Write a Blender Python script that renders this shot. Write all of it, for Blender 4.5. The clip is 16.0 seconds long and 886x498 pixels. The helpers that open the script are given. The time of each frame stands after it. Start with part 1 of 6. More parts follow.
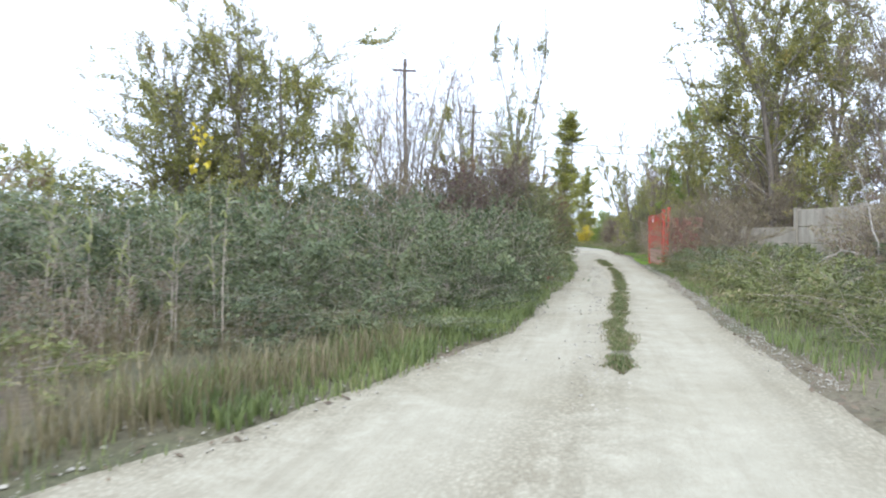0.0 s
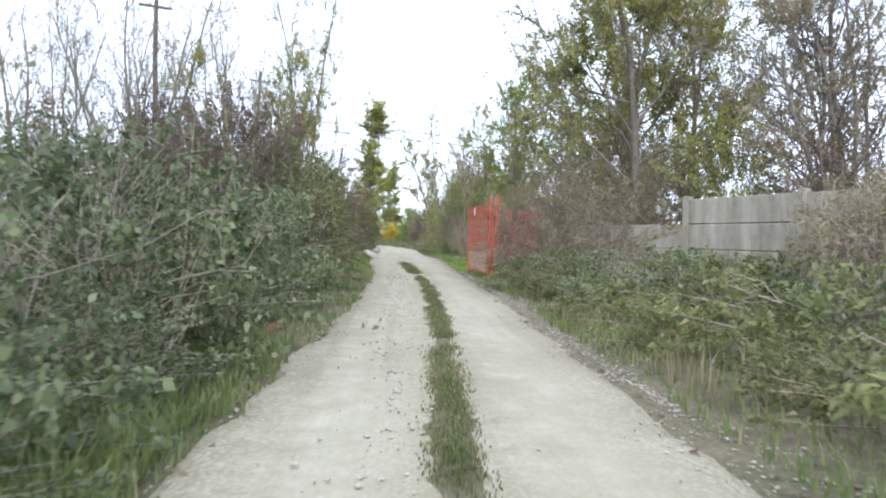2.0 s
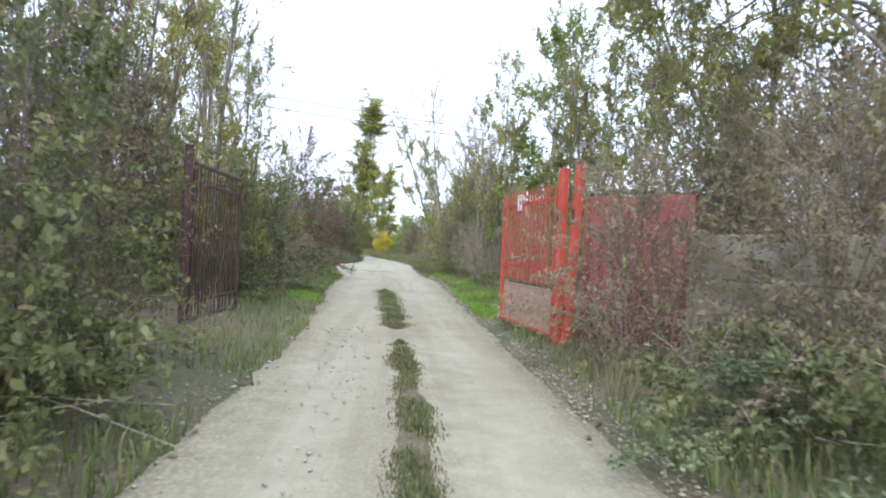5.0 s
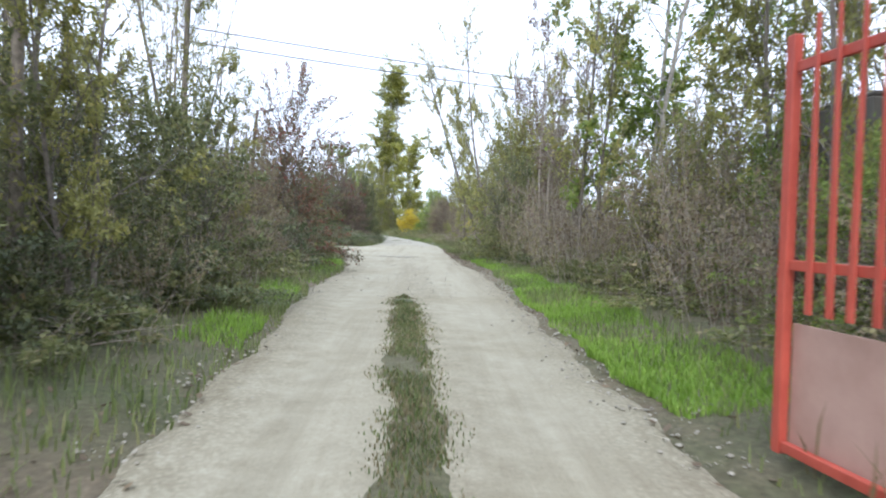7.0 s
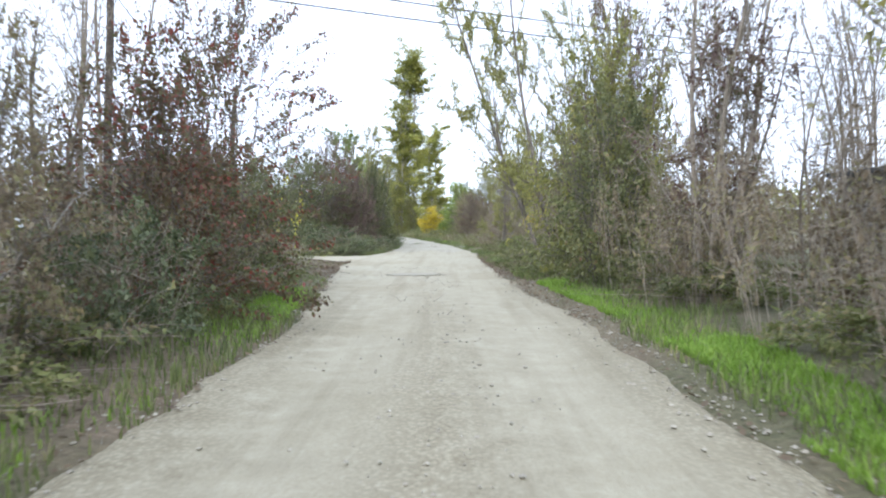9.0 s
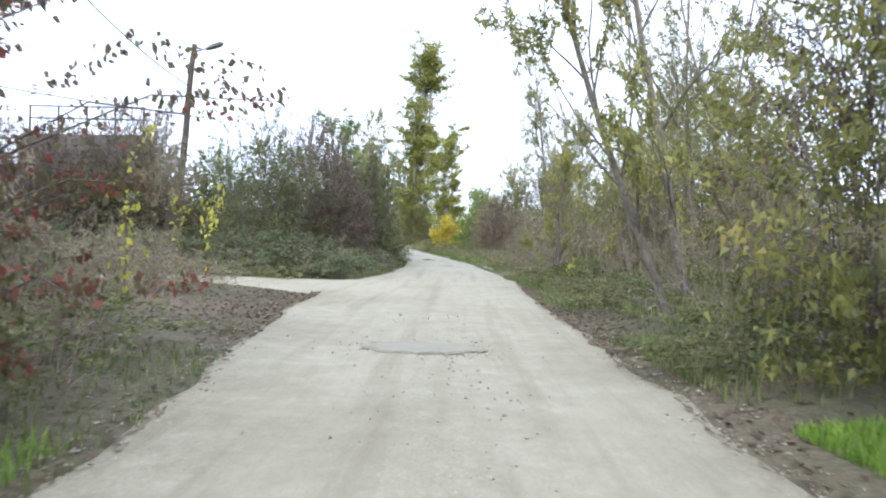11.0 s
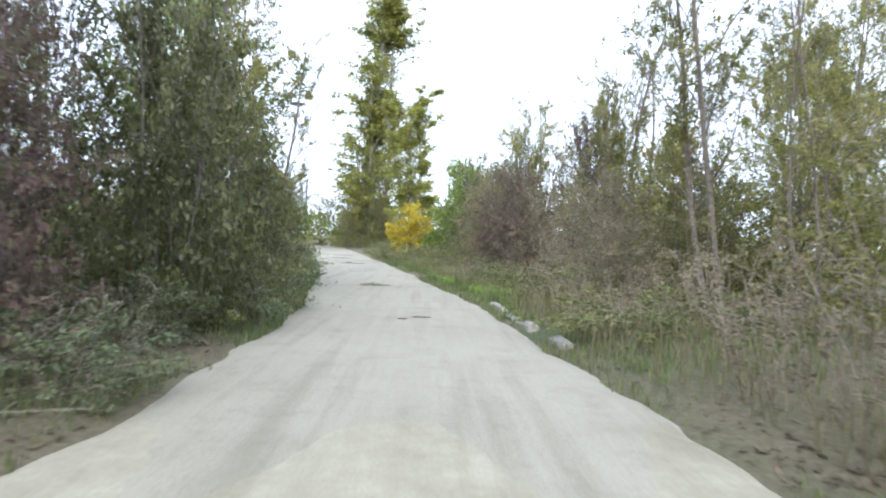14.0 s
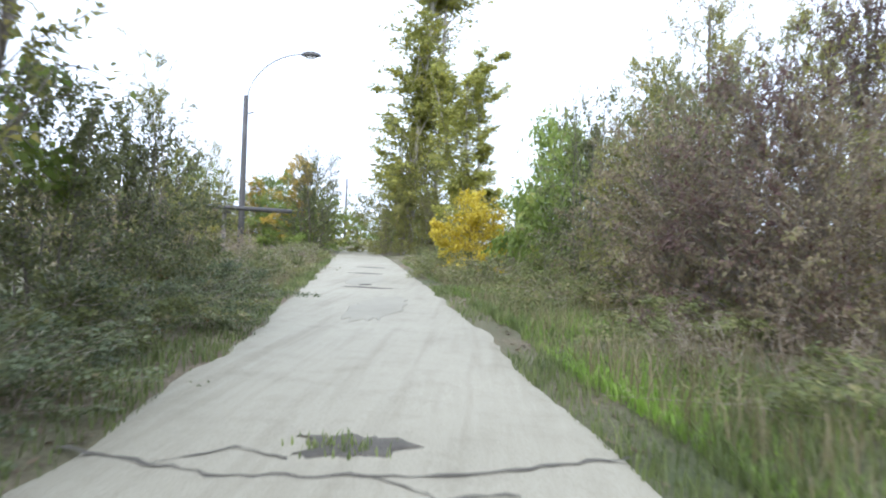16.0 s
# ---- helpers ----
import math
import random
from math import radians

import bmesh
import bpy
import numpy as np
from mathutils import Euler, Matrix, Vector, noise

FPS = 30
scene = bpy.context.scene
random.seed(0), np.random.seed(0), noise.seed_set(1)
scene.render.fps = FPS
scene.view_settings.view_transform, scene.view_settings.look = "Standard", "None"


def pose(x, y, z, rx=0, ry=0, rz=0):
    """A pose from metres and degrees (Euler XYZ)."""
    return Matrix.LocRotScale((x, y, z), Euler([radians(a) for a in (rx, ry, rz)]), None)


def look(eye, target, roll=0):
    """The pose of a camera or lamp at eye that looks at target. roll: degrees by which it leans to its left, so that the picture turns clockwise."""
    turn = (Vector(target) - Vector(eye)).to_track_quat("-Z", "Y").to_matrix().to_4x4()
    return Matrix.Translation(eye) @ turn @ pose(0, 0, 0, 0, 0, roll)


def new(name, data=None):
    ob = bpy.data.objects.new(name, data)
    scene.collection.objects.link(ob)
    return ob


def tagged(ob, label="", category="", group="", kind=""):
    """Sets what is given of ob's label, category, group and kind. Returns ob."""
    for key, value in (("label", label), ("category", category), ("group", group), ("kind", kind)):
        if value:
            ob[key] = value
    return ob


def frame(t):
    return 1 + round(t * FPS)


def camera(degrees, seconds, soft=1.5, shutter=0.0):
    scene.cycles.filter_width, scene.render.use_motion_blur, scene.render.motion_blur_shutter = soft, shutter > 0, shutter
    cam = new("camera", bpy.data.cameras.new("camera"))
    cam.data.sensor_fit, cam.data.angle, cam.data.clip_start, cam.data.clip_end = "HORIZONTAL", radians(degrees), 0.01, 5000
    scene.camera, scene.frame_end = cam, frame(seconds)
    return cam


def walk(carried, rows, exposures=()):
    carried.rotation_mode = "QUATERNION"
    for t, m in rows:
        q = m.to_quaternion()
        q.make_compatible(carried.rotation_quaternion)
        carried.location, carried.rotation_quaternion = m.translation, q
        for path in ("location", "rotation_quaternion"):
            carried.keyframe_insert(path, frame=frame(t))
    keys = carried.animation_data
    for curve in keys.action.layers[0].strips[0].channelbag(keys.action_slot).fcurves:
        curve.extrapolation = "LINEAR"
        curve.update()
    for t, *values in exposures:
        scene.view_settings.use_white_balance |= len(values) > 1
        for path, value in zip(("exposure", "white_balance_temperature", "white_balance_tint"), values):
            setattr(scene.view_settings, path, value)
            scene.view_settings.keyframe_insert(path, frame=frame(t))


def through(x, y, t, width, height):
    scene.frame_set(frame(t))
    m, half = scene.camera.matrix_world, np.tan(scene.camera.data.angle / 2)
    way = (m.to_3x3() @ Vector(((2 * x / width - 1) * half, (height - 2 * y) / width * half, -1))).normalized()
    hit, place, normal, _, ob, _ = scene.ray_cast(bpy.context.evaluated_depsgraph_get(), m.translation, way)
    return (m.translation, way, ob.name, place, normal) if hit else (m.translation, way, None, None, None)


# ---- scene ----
cam = camera(64.0, 16.0, soft=2.0, shutter=0.2)
PATH = [
    (0, (1.026, -5.117, 1.229), (-1.039, 4.666, 1.080), -0.26),
    (0.5, (0.808, -2.876, 1.223), (-0.395, 7.051, 1.122), 0.70),
    (1, (0.820, -0.615, 1.205), (0.485, 9.378, 1.108), 0.86),
    (1.5, (1.002, 1.446, 1.208), (1.276, 11.441, 1.059), 0.78),
    (2, (1.143, 3.757, 1.163), (1.767, 13.737, 0.998), 1.15),
    (2.5, (1.252, 5.744, 1.158), (2.078, 15.710, 1.093), 2.46),
    (3, (1.433, 7.866, 1.182), (2.307, 17.827, 1.056), 1.18),
    (3.5, (1.509, 9.635, 1.170), (2.373, 19.597, 1.078), 2.75),
    (4, (1.614, 11.563, 1.177), (2.424, 21.530, 1.206), 1.86),
    (4.2, (1.642, 12.321, 1.214), (2.423, 22.291, 1.158), 2.70),
    (6.3, (1.671, 20.343, 1.233), (2.083, 30.334, 1.363), 1.90),
    (6.5, (1.685, 21.268, 1.244), (2.062, 31.261, 1.261), 2.04),
    (7, (1.675, 23.655, 1.159), (1.952, 33.646, 0.849), 1.55),
    (7.5, (1.627, 25.975, 1.138), (1.835, 35.973, 1.028), 0.84),
    (8, (1.551, 28.494, 1.260), (1.671, 38.483, 1.712), 1.30),
    (8.5, (1.587, 30.688, 1.217), (1.606, 40.685, 1.451), 0.09),
    (9, (1.533, 33.245, 1.174), (1.469, 43.240, 0.844), -0.53),
    (9.5, (1.392, 35.595, 1.141), (1.248, 45.583, 0.667), 0.47),
    (9.7, (1.349, 36.615, 1.247), (1.175, 46.600, 0.722), 0.68),
    (11.8, (1.042, 46.617, 1.198), (0.841, 56.615, 1.279), 1.68),
    (12, (1.038, 47.855, 1.204), (0.892, 57.853, 1.305), 0.82),
    (12.5, (0.960, 50.985, 1.269), (0.966, 60.985, 1.200), 0.45),
    (13, (0.820, 54.499, 1.217), (1.012, 64.496, 1.054), 2.08),
    (13.5, (0.790, 58.154, 1.182), (1.062, 68.150, 1.074), 2.29),
    (14, (0.780, 61.889, 1.183), (1.050, 71.884, 1.035), 1.84),
    (14.5, (0.782, 65.312, 1.146), (0.999, 75.308, 0.980), 1.49),
    (15, (0.653, 68.690, 1.182), (0.695, 78.689, 1.063), 1.81),
    (15.5, (0.463, 71.814, 1.120), (0.313, 81.812, 0.988), 2.70),
    (16, (0.258, 74.982, 1.174), (-0.188, 84.972, 1.081), 2.43),
]
walk(cam, [(t, look(eye, target, roll)) for t, eye, target, roll in PATH],
     exposures=[(0, 0.76, 5800, 14.5), (16, 0.76, 5800, 14.5)])

# ---- light: bright overcast afternoon ----
world = bpy.data.worlds.new("world")
scene.world = world
world.use_nodes = True
wn, wl = world.node_tree.nodes, world.node_tree.links
sky = wn.new("ShaderNodeTexSky")
sky.sky_type = "NISHITA"
sky.sun_disc = False
sky.sun_elevation, sky.sun_rotation = radians(40), radians(187)
sky.air_density, sky.dust_density, sky.ozone_density = 1.0, 4.0, 1.0
cloud = wn.new("ShaderNodeMix")
cloud.data_type = "RGBA"
cloud.inputs[0].default_value = 0.88
[s for s in cloud.inputs if s.name == "B" and s.type == "RGBA"][0].default_value = (7.4, 8.1, 8.9, 1)
wl.new(sky.outputs["Color"], [s for s in cloud.inputs if s.name == "A" and s.type == "RGBA"][0])
wl.new([s for s in cloud.outputs if s.type == "RGBA"][0], wn["Background"].inputs["Color"])
wn["Background"].inputs["Strength"].default_value = 0.15

sun_data = bpy.data.lights.new("sun", "SUN")
sun_data.energy, sun_data.angle, sun_data.color = 1.5, radians(35), (1.0, 0.97, 0.92)
sun = new("sun", sun_data)
# behind the camera
sun.matrix_world = look((0, 0, 30), (1.22, 9.93, 30 - 10 * math.tan(radians(40))))


# ---- materials ----
def material(name):
    m = bpy.data.materials.new(name)
    m.use_nodes = True
    return m, m.node_tree.nodes, m.node_tree.links, m.node_tree.nodes["Principled BSDF"]


def ramp(nodes, stops):
    r = nodes.new("ShaderNodeValToRGB")
    e = r.color_ramp.elements
    while len(e) < len(stops):
        e.new(0.5)
    for k, (at, c) in enumerate(stops):
        e[k].position, e[k].color = at, (*c, 1)
    return r


def noise_tex(nodes, links, scale, detail=4.0, rough=0.6, coords="Object"):
    tc = nodes.new("ShaderNodeTexCoord")
    n = nodes.new("ShaderNodeTexNoise")
    n.inputs["Scale"].default_value, n.inputs["Detail"].default_value, n.inputs["Roughness"].default_value = scale, detail, rough
    links.new(tc.outputs[coords], n.inputs["Vector"])
    return n


def mixed(nodes, links, fac, a, b, how="MIX"):
    m = nodes.new("ShaderNodeMix")
    m.data_type, m.blend_type = "RGBA", how
    for socket, value in (("Factor", fac), ("A", a), ("B", b)):
        slot = [s for s in m.inputs if s.name == socket and s.enabled][0]
        if isinstance(value, (int, float)):
            slot.default_value = value
        elif isinstance(value, tuple):
            slot.default_value = (*value, 1)
        else:
            links.new(value, slot)
    return [s for s in m.outputs if s.enabled][0]


def bump(nodes, links, height, bsdf, strength, distance):
    b = nodes.new("ShaderNodeBump")
    b.inputs["Strength"].default_value, b.inputs["Distance"].default_value = strength, distance
    links.new(height, b.inputs["Height"])
    links.new(b.outputs["Normal"], bsdf.inputs["Normal"])


def leaf_material(name, stops, through=0.3, gloss=0.45):
    """Leaves: each takes its own tone from the ramp, pushed by patches of the plant."""
    m, n, l, p = material(name)
    geo = n.new("ShaderNodeNewGeometry")
    nz = noise_tex(n, l, 0.9, 2.0)
    add = n.new("ShaderNodeMath")
    add.operation = "MULTIPLY_ADD"
    add.inputs[1].default_value = 0.62
    l.new(geo.outputs["Random Per Island"], add.inputs[0])
    off = n.new("ShaderNodeMath")
    off.operation = "MULTIPLY_ADD"
    off.inputs[1].default_value, off.inputs[2].default_value = 1.1, -0.36
    l.new(nz.outputs["Fac"], off.inputs[0])
    l.new(off.outputs[0], add.inputs[2])
    r = ramp(n, stops)
    l.new(add.outputs[0], r.inputs["Fac"])
    oi = n.new("ShaderNodeObjectInfo")
    hsv = n.new("ShaderNodeHueSaturation")
    mr = n.new("ShaderNodeMapRange")
    mr.inputs["To Min"].default_value, mr.inputs["To Max"].default_value = 0.8, 1.2
    l.new(oi.outputs["Random"], mr.inputs["Value"])
    l.new(mr.outputs["Result"], hsv.inputs["Value"])
    l.new(r.outputs["Color"], hsv.inputs["Color"])
    l.new(hsv.outputs["Color"], p.inputs["Base Color"])
    p.inputs["Roughness"].default_value = gloss
    p.inputs["Specular IOR Level"].default_value = 0.4
    tr = n.new("ShaderNodeBsdfTranslucent")
    l.new(hsv.outputs["Color"], tr.inputs["Color"])
    mx = n.new("ShaderNodeMixShader")
    mx.inputs["Fac"].default_value = min(through + 0.12, 0.5)
    l.new(p.outputs[0], mx.inputs[1])
    l.new(tr.outputs[0], mx.inputs[2])
    l.new(mx.outputs[0], n["Material Output"].inputs["Surface"])
    return m


def bark_material(name, dark, light, scale=14.0):
    m, n, l, p = material(name)
    nz = noise_tex(n, l, scale, 6.0, 0.7)
    nz2 = noise_tex(n, l, 1.3, 2.0)
    r = ramp(n, [(0.3, dark), (0.7, light)])
    l.new(nz.outputs["Fac"], r.inputs["Fac"])
    c = mixed(n, l, 0.35, r.outputs["Color"], nz2.outputs["Fac"], "OVERLAY")
    l.new(c, p.inputs["Base Color"])
    p.inputs["Roughness"].default_value = 0.9
    bump(n, l, nz.outputs["Fac"], p, 0.6, 0.01)
    return m


LEAF = {
    "bramble": leaf_material("bramble_leaves", [(0.0, (0.06, 0.075, 0.035)), (0.35, (0.115, 0.145, 0.068)), (0.68, (0.19, 0.22, 0.105)), (0.9, (0.26, 0.275, 0.14)), (0.96, (0.3, 0.22, 0.11)), (1.0, (0.25, 0.14, 0.08))], 0.24, 0.42),
    "dark": leaf_material("dark_leaves", [(0.0, (0.065, 0.072, 0.032)), (0.35, (0.13, 0.145, 0.058)), (0.7, (0.2, 0.215, 0.085)), (0.92, (0.28, 0.265, 0.11)), (1.0, (0.28, 0.17, 0.095))], 0.3),
    "brown": leaf_material("brown_leaves", [(0.0, (0.14, 0.11, 0.072)), (0.3, (0.25, 0.195, 0.128)), (0.55, (0.32, 0.26, 0.165)), (0.75, (0.27, 0.265, 0.115)), (0.9, (0.38, 0.33, 0.16)), (1.0, (0.47, 0.36, 0.19))], 0.32),
    "purple": leaf_material("purple_leaves", [(0.0, (0.085, 0.052, 0.05)), (0.35, (0.165, 0.1, 0.088)), (0.55, (0.205, 0.145, 0.105)), (0.75, (0.15, 0.155, 0.075)), (1.0, (0.28, 0.23, 0.13))], 0.3),
    "red": leaf_material("red_leaves", [(0.0, (0.1, 0.072, 0.05)), (0.3, (0.18, 0.125, 0.08)), (0.52, (0.17, 0.175, 0.075)), (0.64, (0.22, 0.15, 0.08)), (0.76, (0.28, 0.085, 0.065)), (1.0, (0.38, 0.12, 0.08))], 0.32),
    "green": leaf_material("green_leaves", [(0.0, (0.14, 0.145, 0.046)), (0.4, (0.27, 0.272, 0.085)), (0.7, (0.39, 0.375, 0.115)), (0.92, (0.49, 0.41, 0.125)), (1.0, (0.52, 0.37, 0.11))], 0.42),
    "bright": leaf_material("bright_leaves", [(0.0, (0.11, 0.16, 0.038)), (0.45, (0.21, 0.285, 0.066)), (0.8, (0.32, 0.385, 0.095)), (1.0, (0.46, 0.42, 0.1))], 0.38),
    "olive": leaf_material("olive_leaves", [(0.0, (0.115, 0.12, 0.04)), (0.4, (0.215, 0.225, 0.068)), (0.7, (0.315, 0.31, 0.09)), (0.9, (0.42, 0.365, 0.1)), (1.0, (0.46, 0.32, 0.1))], 0.37),
    "yellow": leaf_material("yellow_leaves", [(0.0, (0.5, 0.38, 0.03)), (0.5, (0.7, 0.56, 0.05)), (1.0, (0.78, 0.67, 0.1))], 0.35),
    "yellowgreen": leaf_material("yellow_green_leaves", [(0.0, (0.26, 0.27, 0.05)), (0.5, (0.45, 0.43, 0.07)), (1.0, (0.62, 0.55, 0.08))], 0.38),
    "orange": leaf_material("orange_leaves", [(0.0, (0.32, 0.26, 0.06)), (0.5, (0.54, 0.38, 0.065)), (1.0, (0.66, 0.5, 0.09))], 0.35),
    "dry": leaf_material("dry_leaves", [(0.0, (0.1, 0.075, 0.05)), (0.5, (0.185, 0.14, 0.09)), (1.0, (0.28, 0.22, 0.14))], 0.2, 0.7),
    "weed": leaf_material("weed_leaves", [(0.0, (0.09, 0.092, 0.04)), (0.35, (0.145, 0.168, 0.06)), (0.65, (0.23, 0.25, 0.09)), (0.85, (0.3, 0.265, 0.13)), (1.0, (0.42, 0.35, 0.2))], 0.32, 0.55),
    "reed": leaf_material("reed_leaves", [(0.0, (0.16, 0.18, 0.06)), (0.5, (0.28, 0.3, 0.11)), (1.0, (0.45, 0.42, 0.22))], 0.35, 0.5),
    "poplar": leaf_material("poplar_leaves", [(0.0, (0.17, 0.19, 0.05)), (0.4, (0.3, 0.315, 0.085)), (0.75, (0.43, 0.42, 0.11)), (1.0, (0.56, 0.5, 0.12))], 0.45),
}
BARK = {
    "grey": bark_material("grey_bark", (0.09, 0.075, 0.06), (0.26, 0.23, 0.19)),
    "pale": bark_material("pale_bark", (0.2, 0.18, 0.15), (0.5, 0.47, 0.41)),
    "dark": bark_material("dark_bark", (0.07, 0.06, 0.05), (0.23, 0.2, 0.17)),
    "twig": bark_material("twig_bark", (0.105, 0.087, 0.066), (0.32, 0.275, 0.215)),
    "dry": bark_material("dry_stem", (0.2, 0.165, 0.125), (0.46, 0.4, 0.32)),
}


def grass_material(name, stops):
    return leaf_material(name, stops, 0.35, 0.5)


GRASS = grass_material("verge_grass", [(0.0, (0.08, 0.105, 0.04)), (0.4, (0.15, 0.19, 0.065)), (0.75, (0.22, 0.26, 0.09)), (1.0, (0.36, 0.32, 0.17))])
LUSH = grass_material("lush_grass", [(0.0, (0.13, 0.22, 0.03)), (0.5, (0.22, 0.36, 0.05)), (1.0, (0.34, 0.46, 0.1))])
STRAW = grass_material("straw_grass", [(0.0, (0.13, 0.12, 0.05)), (0.4, (0.22, 0.19, 0.1)), (1.0, (0.42, 0.36, 0.22))])


def wheel_wear(n, l):
    """Long faint streaks that wheels have left along the lane."""
    tc = n.new("ShaderNodeTexCoord")
    mp = n.new("ShaderNodeMapping")
    mp.inputs["Scale"].default_value = (2.6, 0.13, 1.0)
    l.new(tc.outputs["Object"], mp.inputs["Vector"])
    nz = n.new("ShaderNodeTexNoise")
    nz.inputs["Scale"].default_value, nz.inputs["Detail"].default_value, nz.inputs["Roughness"].default_value = 1.0, 5.0, 0.62
    l.new(mp.outputs["Vector"], nz.inputs["Vector"])
    r = ramp(n, [(0.34, (0.68, 0.66, 0.62)), (0.5, (1, 1, 1)), (0.66, (0.86, 0.85, 0.83))])
    l.new(nz.outputs["Fac"], r.inputs["Fac"])
    return r.outputs["Color"]


def gravel_material():
    """Crushed pale limestone pressed into dust, with loose stones and damp or earthy patches."""
    m, n, l, p = material("limestone_road")
    big = noise_tex(n, l, 0.35, 5.0, 0.62)
    mid = noise_tex(n, l, 3.2, 6.0, 0.7)
    fine = noise_tex(n, l, 46.0, 4.0, 0.7)
    tc = n.new("ShaderNodeTexCoord")
    base = ramp(n, [(0.3, (0.345, 0.32, 0.238)), (0.5, (0.39, 0.363, 0.272)), (0.72, (0.445, 0.416, 0.318))])
    l.new(mid.outputs["Fac"], base.inputs["Fac"])
    patch = ramp(n, [(0.34, (0.8, 0.78, 0.73)), (0.52, (0.96, 0.955, 0.945)), (0.8, (1, 1, 1))])
    l.new(big.outputs["Fac"], patch.inputs["Fac"])
    c = mixed(n, l, 0.8, base.outputs["Color"], patch.outputs["Color"], "MULTIPLY")
    grain = ramp(n, [(0.32, (0.66, 0.64, 0.6)), (0.52, (1, 1, 1))])
    l.new(fine.outputs["Fac"], grain.inputs["Fac"])
    # pressed smooth and pale in the wheel tracks, coarse and earthy between them and at the edges
    across = n.new("ShaderNodeAttribute")
    across.attribute_name = "across"
    jitter = n.new("ShaderNodeMath")
    jitter.operation = "MULTIPLY_ADD"
    jitter.inputs[1].default_value, jitter.inputs[2].default_value = 0.22, -0.11
    l.new(mid.outputs["Fac"], jitter.inputs[0])
    place = n.new("ShaderNodeMath")
    place.operation = "ADD"
    l.new(across.outputs["Fac"], place.inputs[0])
    l.new(jitter.outputs[0], place.inputs[1])
    coarse = ramp(n, [(0.03, (1, 1, 1)), (0.14, (0.55, 0.55, 0.55)), (0.25, (0.05, 0.05, 0.05)), (0.38, (0.3, 0.3, 0.3)), (0.5, (0.9, 0.9, 0.9)), (0.62, (0.25, 0.25, 0.25)), (0.76, (0, 0, 0)), (0.88, (0.5, 0.5, 0.5)), (0.98, (1, 1, 1))])
    l.new(place.outputs[0], coarse.inputs["Fac"])
    chips = n.new("ShaderNodeTexVoronoi")
    chips.inputs["Scale"].default_value = 27.0
    l.new(tc.outputs["Object"], chips.inputs["Vector"])
    stone = ramp(n, [(0.0, (1.12, 1.11, 1.08)), (0.34, (0.86, 0.84, 0.8)), (0.6, (0.5, 0.46, 0.39))])
    l.new(chips.outputs["Distance"], stone.inputs["Fac"])
    rough = mixed(n, l, 0.6, c, stone.outputs["Color"], "MULTIPLY")
    rough = mixed(n, l, 0.8, rough, grain.outputs["Color"], "MULTIPLY")
    c = mixed(n, l, 0.35, c, grain.outputs["Color"], "MULTIPLY")
    xyz = n.new("ShaderNodeSeparateXYZ")
    l.new(tc.outputs["Object"], xyz.inputs[0])
    stretch = n.new("ShaderNodeMapRange")
    stretch.inputs["From Min"].default_value, stretch.inputs["From Max"].default_value = 38.0, 50.0
    stretch.inputs["To Min"].default_value, stretch.inputs["To Max"].default_value = 1.0, 0.2
    l.new(xyz.outputs["Y"], stretch.inputs["Value"])
    share = n.new("ShaderNodeMath")
    share.operation = "MULTIPLY"
    l.new(coarse.outputs["Color"], share.inputs[0])
    l.new(stretch.outputs["Result"], share.inputs[1])
    c = mixed(n, l, share.outputs[0], c, rough)
    c = mixed(n, l, 0.5, c, wheel_wear(n, l), "MULTIPLY")
    l.new(c, p.inputs["Base Color"])
    p.inputs["Roughness"].default_value = 0.95
    p.inputs["Specular IOR Level"].default_value = 0.2
    h = mixed(n, l, 0.5, fine.outputs["Fac"], mid.outputs["Fac"])
    bump(n, l, h, p, 0.55, 0.03)
    return m


def paving_material():
    """Old concrete paving, pale, dusty and stained."""
    m, n, l, p = material("dusty_concrete_paving")
    big = noise_tex(n, l, 0.25, 5.0, 0.6)
    mid = noise_tex(n, l, 2.1, 6.0, 0.7)
    fine = noise_tex(n, l, 60.0, 3.0, 0.7)
    base = ramp(n, [(0.25, (0.3, 0.28, 0.21)), (0.5, (0.35, 0.328, 0.25)), (0.8, (0.395, 0.372, 0.288))])
    l.new(big.outputs["Fac"], base.inputs["Fac"])
    st = ramp(n, [(0.3, (0.78, 0.77, 0.75)), (0.5, (1, 1, 1))])
    l.new(mid.outputs["Fac"], st.inputs["Fac"])
    c = mixed(n, l, 0.7, base.outputs["Color"], st.outputs["Color"], "MULTIPLY")
    c = mixed(n, l, 0.6, c, wheel_wear(n, l), "MULTIPLY")
    grit = ramp(n, [(0.32, (0.7, 0.68, 0.64)), (0.55, (1, 1, 1))])
    l.new(fine.outputs["Fac"], grit.inputs["Fac"])
    c = mixed(n, l, 0.7, c, grit.outputs["Color"], "MULTIPLY")
    l.new(c, p.inputs["Base Color"])
    p.inputs["Roughness"].default_value = 0.85
    bump(n, l, fine.outputs["Fac"], p, 0.35, 0.008)
    return m


